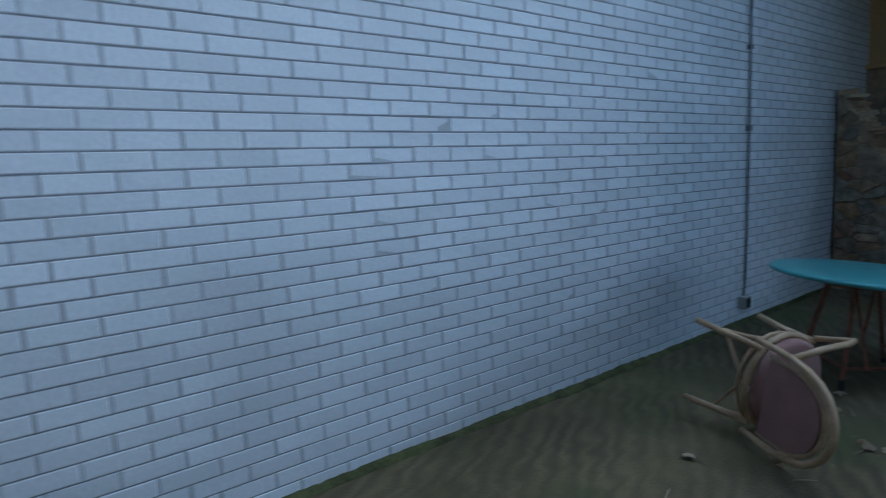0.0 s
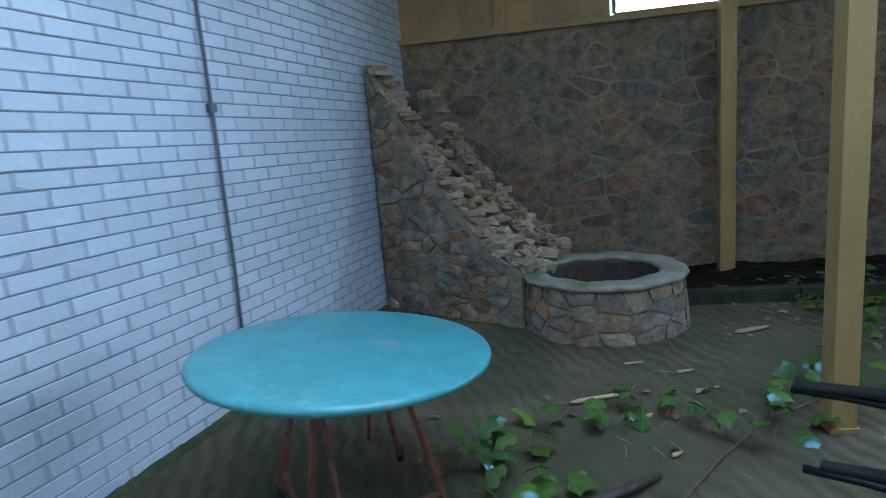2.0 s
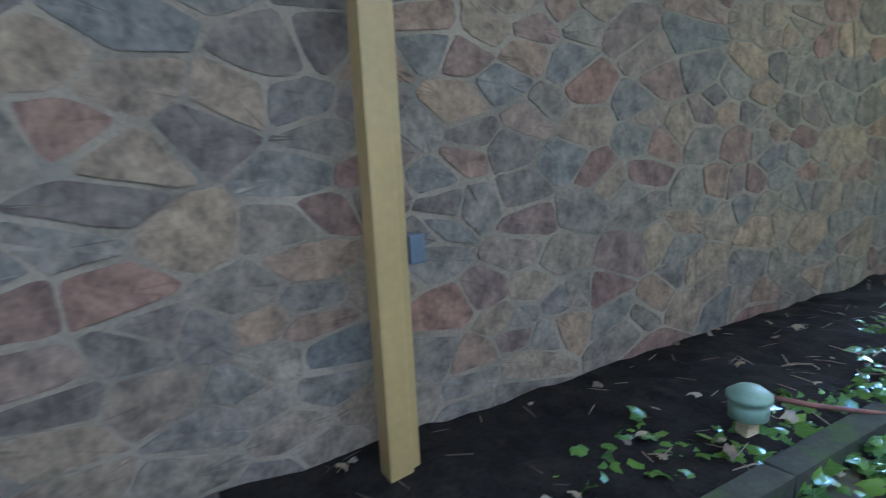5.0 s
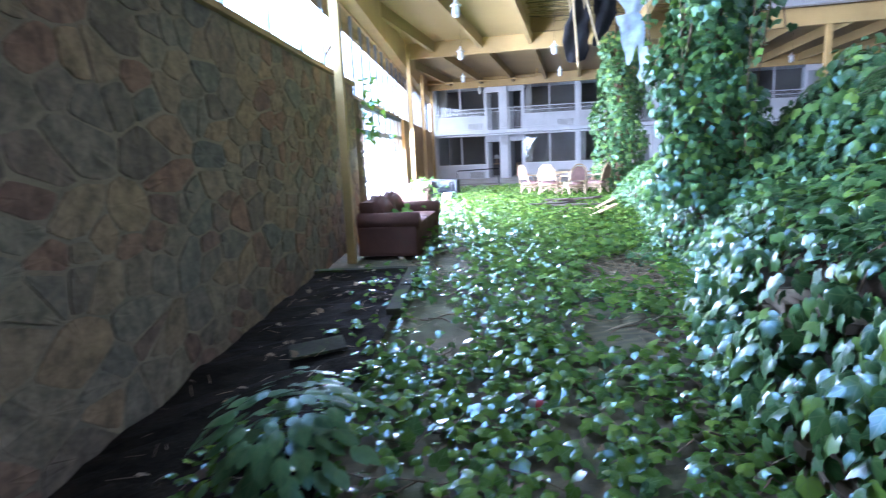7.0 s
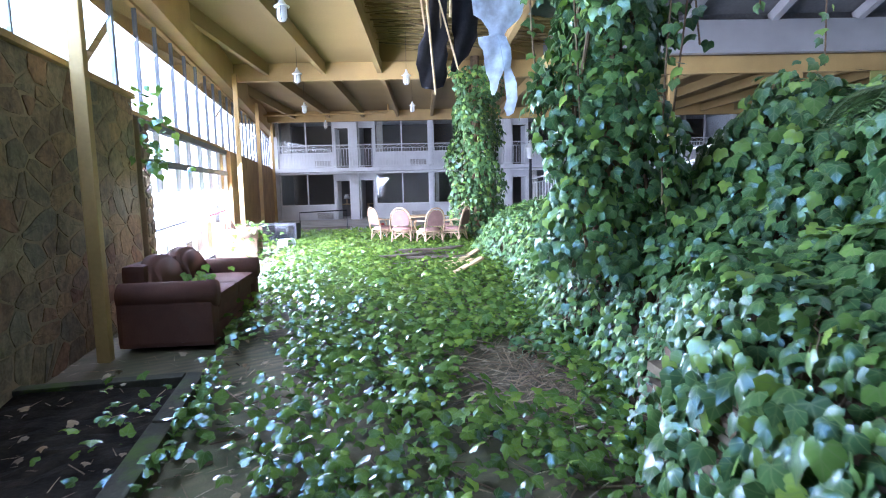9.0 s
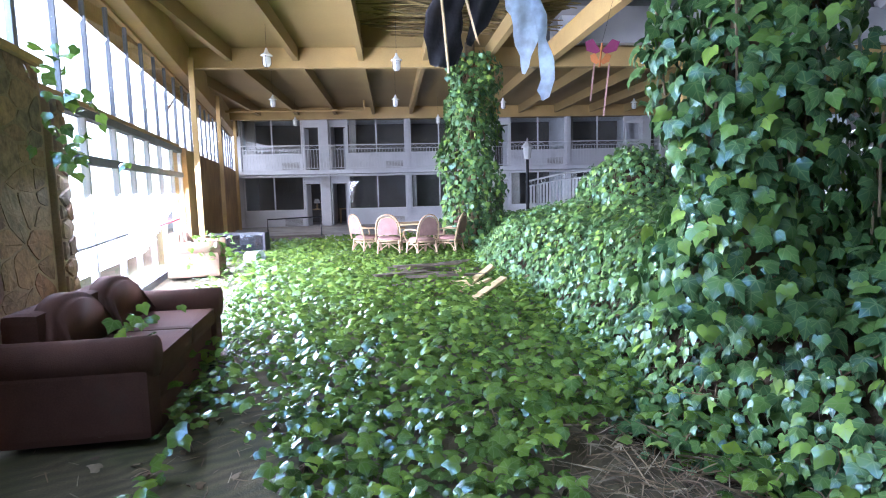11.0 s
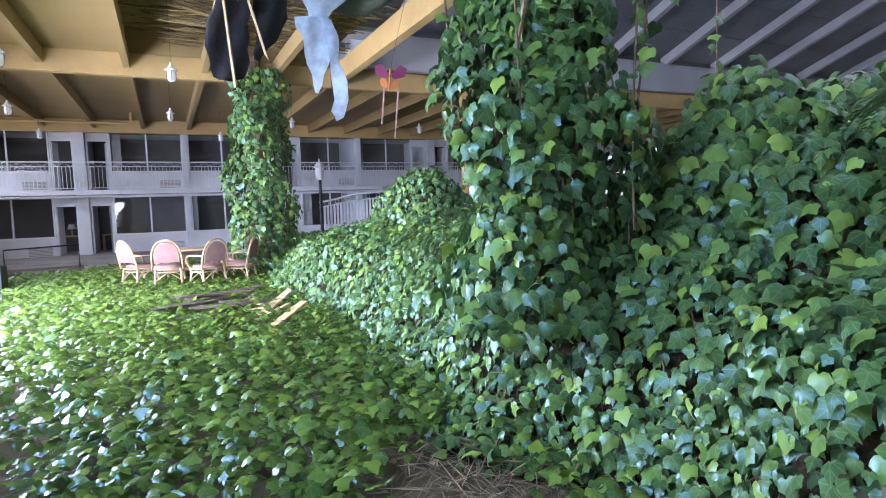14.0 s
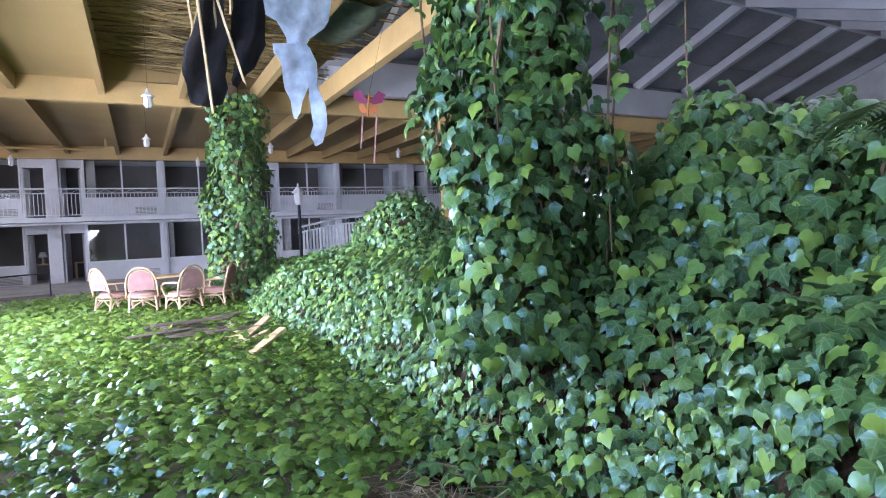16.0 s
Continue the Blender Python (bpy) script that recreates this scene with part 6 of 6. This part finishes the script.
def rubble_cells(w, h, sx, sz, gap, seed, drop=0.22):
    """Irregular stone outlines that fill a w by h wall, with joints of about gap."""
    r = np.random.default_rng(seed)
    pts = []
    row = 0
    z = sz / 2
    while z < h:
        s = sx * (0.25 + 0.5 * (row % 2))
        while s < w:
            if r.random() > drop:
                pts.append((s + r.normal(0, 0.27) * sx, z + r.normal(0, 0.24) * sz))
            s += sx
        z += sz
        row += 1
    pts = np.array(pts)
    ratio = np.array([1.0, 1.6])
    cells = []
    for p in pts:
        d = ((pts - p) * ratio)
        order = np.argsort((d ** 2).sum(1))[1:22]
        poly = [np.array(q) for q in ((max(0.01, p[0] - 2 * sx), max(0.0, p[1] - 2 * sz)), (min(w - 0.01, p[0] + 2 * sx), max(0.0, p[1] - 2 * sz)),
                                      (min(w - 0.01, p[0] + 2 * sx), min(h, p[1] + 2 * sz)), (max(0.01, p[0] - 2 * sx), min(h, p[1] + 2 * sz)))]
        for k in order:
            n = (pts[k] - p) * ratio ** 2
            ln = np.linalg.norm(n)
            n = n / ln
            c = n @ ((pts[k] + p) / 2) - gap * r.uniform(0.4, 2.2) / 2
            poly = clip_poly(poly, n, c)
            if len(poly) < 3:
                break
        if len(poly) >= 3:
            # corners are worn round, edges chipped
            for cut in (0.13, 0.26):
                rounded = []
                for k in range(len(poly)):
                    b, q = poly[k], poly[(k + 1) % len(poly)]
                    if np.linalg.norm(q - b) < 0.012:
                        rounded.append((b + q) / 2)
                        continue
                    rounded += [b + (q - b) * cut, q + (b - q) * cut]
                poly = rounded
            poly = np.array(poly) + r.normal(0, 0.0025, (len(poly), 2))
            cells.append(poly)
    return cells


def add_stone(bm, cell, proud, back=0.02, tilt=0.0035):
    """A stone with a slightly domed, chipped face: outline in (s, z), standing out along x."""
    c = cell.mean(0)
    rough = [random.uniform(-tilt, tilt) for _ in cell]
    base = [bm.verts.new((-back, p[0], p[1])) for p in cell]
    edge = [bm.verts.new((proud * 0.8 + r, p[0], p[1])) for p, r in zip(cell, rough)]
    top = [bm.verts.new((proud + r, *(c + (p - c) * 0.93))) for p, r in zip(cell, rough)]
    n = len(cell)
    for lo, hi in ((base, edge), (edge, top)):
        for k in range(n):
            bm.faces.new((lo[k], lo[(k + 1) % n], hi[(k + 1) % n], hi[k]))
    mid = bm.verts.new((proud * 1.08 + 0.002, *c))
    for k in range(n):
        bm.faces.new((top[k], top[(k + 1) % n], mid))


def piece(name, bm, mat, parent):
    me = bpy.data.meshes.new(name)
    bmesh.ops.recalc_face_normals(bm, faces=bm.faces)
    bm.to_mesh(me)
    bm.free()
    me.materials.append(mat)
    ob = new(name, me)
    ob.parent = parent
    return ob


cells = rubble_cells(14.25, WALL_H - 0.01, 0.245, 0.16, 0.016, 11, 0.37)
near = sorted(range(len(cells)), key=lambda k: abs(cells[k].mean(0)[0] - 5.5))[:300]
rest = bmesh.new()
for k, cell in enumerate(cells):
    if k in set(near):
        continue
    add_stone(rest, cell, random.uniform(-0.001, 0.006))
ob = part("stone", rest, STONE_ISL, wall_stone)
ob["kind"] = "stuff"
for k in near:
    bm = bmesh.new()
    add_stone(bm, cells[k], random.uniform(-0.001, 0.006))
    piece("stone", bm, STONE, wall_stone)

# stones on the pier
cells = rubble_cells(0.31, 2.4, 0.2, 0.16, 0.024, 5, 0.1)
for cell in cells:
    bm = bmesh.new()
    add_stone(bm, cell + np.array([14.3, 0.0]), 0.08)
    piece("stone", bm, STONE, pier)

# white bricks: a stack of long courses with raked bed joints
BL, BH = 0.262, 0.083
brick_meshes = []
for k in range(6):
    bm = bmesh.new()
    j = 0.0016
    vs = add_box(bm, (-BL / 2 + 0.0075, -0.03, -BH / 2 + 0.0035), (BL / 2 - 0.0085, 0.0, BH / 2 - 0.0035), jitter=j)
    front = [e for e in bm.edges if all(v.co.y > -0.01 for v in e.verts)]
    bmesh.ops.bevel(bm, geom=front, offset=0.004, segments=1, affect="EDGES")
    me = bpy.data.meshes.new("brick")
    bmesh.ops.recalc_face_normals(bm, faces=bm.faces)
    bm.to_mesh(me)
    bm.free()
    me.materials.append(WHITE_PAINT)
    brick_meshes.append(me)
spots = []
for row in range(54):
    off = 0.5 * (row % 2) + random.uniform(-0.04, 0.04)
    for col in range(50):
        x = -0.3 + (col + off) * BL + random.uniform(-0.003, 0.003)
        if x < 12.8:
            spots.append((x, (row + 0.5) * BH))
strips = bmesh.new()
for row in range(54):
    add_box(strips, (-0.45, -0.03, row * BH + 0.004), (12.95, -0.0032, (row + 1) * BH - 0.004))
joint = part("head_joint", strips, HEAD_JOINT, wall_white, "paint-filled pale joints between the bricks")
joint["kind"] = "stuff"
order = sorted(spots, key=lambda q: (q[0] - 5.6) ** 2 + 2.2 * (q[1] - 1.5) ** 2)
for x, z in order[:300]:
    ob = new("brick", random.choice(brick_meshes))
    ob.matrix_basis = pose(x, -0.001 + random.uniform(-0.0015, 0.0015), z, 0, random.uniform(-0.3, 0.3), random.uniform(-0.3, 0.3))
    ob.parent = wall_white
verts, faces = [], []
for x, z in order[300:]:
    n0 = len(verts)
    y = -0.001 + random.uniform(-0.0015, 0.0015)
    a, b, c, d = x - BL / 2 + 0.0075, x + BL / 2 - 0.0075, z - BH / 2 + 0.003, z + BH / 2 - 0.003
    e = 0.004
    verts += [(a, y - e, c), (b, y - e, c), (b, y - e, d), (a, y - e, d), (a + e, y, c + e), (b - e, y, c + e), (b - e, y, d - e), (a + e, y, d - e),
              (a, y - 0.03, c), (b, y - 0.03, c), (b, y - 0.03, d), (a, y - 0.03, d)]
    faces += [tuple(n0 + q for q in f) for f in ((7, 6, 5, 4), (0, 4, 5, 1), (1, 5, 6, 2), (2, 6, 7, 3), (3, 7, 4, 0), (8, 0, 1, 9), (9, 1, 2, 10), (10, 2, 3, 11), (11, 3, 0, 8))]
me = bpy.data.meshes.new("brick")
me.from_pydata(verts, [], faces)
me.validate()
me.materials.append(WHITE_PAINT_ISL)
ob = new("brick", me)
ob.parent = wall_white
ob["kind"] = "stuff"

# flat stacked stones of the planter's edge
for row in range(13):
    y = 5.0 + random.uniform(0, 0.2)
    h = random.uniform(0.046, 0.06)
    while y < 9.6:
        ln = random.uniform(0.12, 0.4)
        xx = 2.1 + 0.12 * math.sin(y * 1.3) + 0.1 * math.sin(y * 0.55 + 1) + row * 0.017
        bm = bmesh.new()
        add_box(bm, (random.uniform(-0.03, 0.015), 0.003, 0.002), (0.16, ln - 0.003, h - 0.002), None, 0.0, 0.007)
        ob = piece("stone", bm, PALE_WALL, planter_wall)
        ob.matrix_basis = pose(xx, y, row * 0.053, random.uniform(-1.5, 1.5), 0, random.uniform(-5, 5))
        y += ln

# rubble facing of the basin and the chute
for cell in rubble_cells(2 * math.pi * WR, WH - 0.02, 0.165, 0.095, 0.01, 8, 0.2):
    a = cell.mean(0)[0] / WR
    bm = bmesh.new()
    add_stone(bm, cell, 0.004)
    for v in bm.verts:
        ang, rr = v.co.y / WR, WR + 0.012 + v.co.x + 0.04 * (1 - v.co.z / WH)
        v.co = Vector((rr * math.cos(ang), rr * math.sin(ang), v.co.z))
    piece("stone", bm, WARM_STONE, well)
for m, ln, top, body, seed in ((front_m, front_len, front_top, front_body, 31), (back_m, back_len, back_top, back_body, 32)):
    for cell in rubble_cells(ln, 2.25, 0.17, 0.1, 0.012, seed, 0.25):
        if any(q[1] > top(q[0]) - 0.01 for q in cell):
            if cell.mean(0)[1] > top(cell.mean(0)[0]) - 0.03:
                continue
            cell = np.array([(q[0], min(q[1], top(q[0]))) for q in cell])
        bm = bmesh.new()
        add_stone(bm, cell, random.uniform(0.004, 0.024), tilt=0.006)
        piece("stone", bm, WARM_STONE, body)
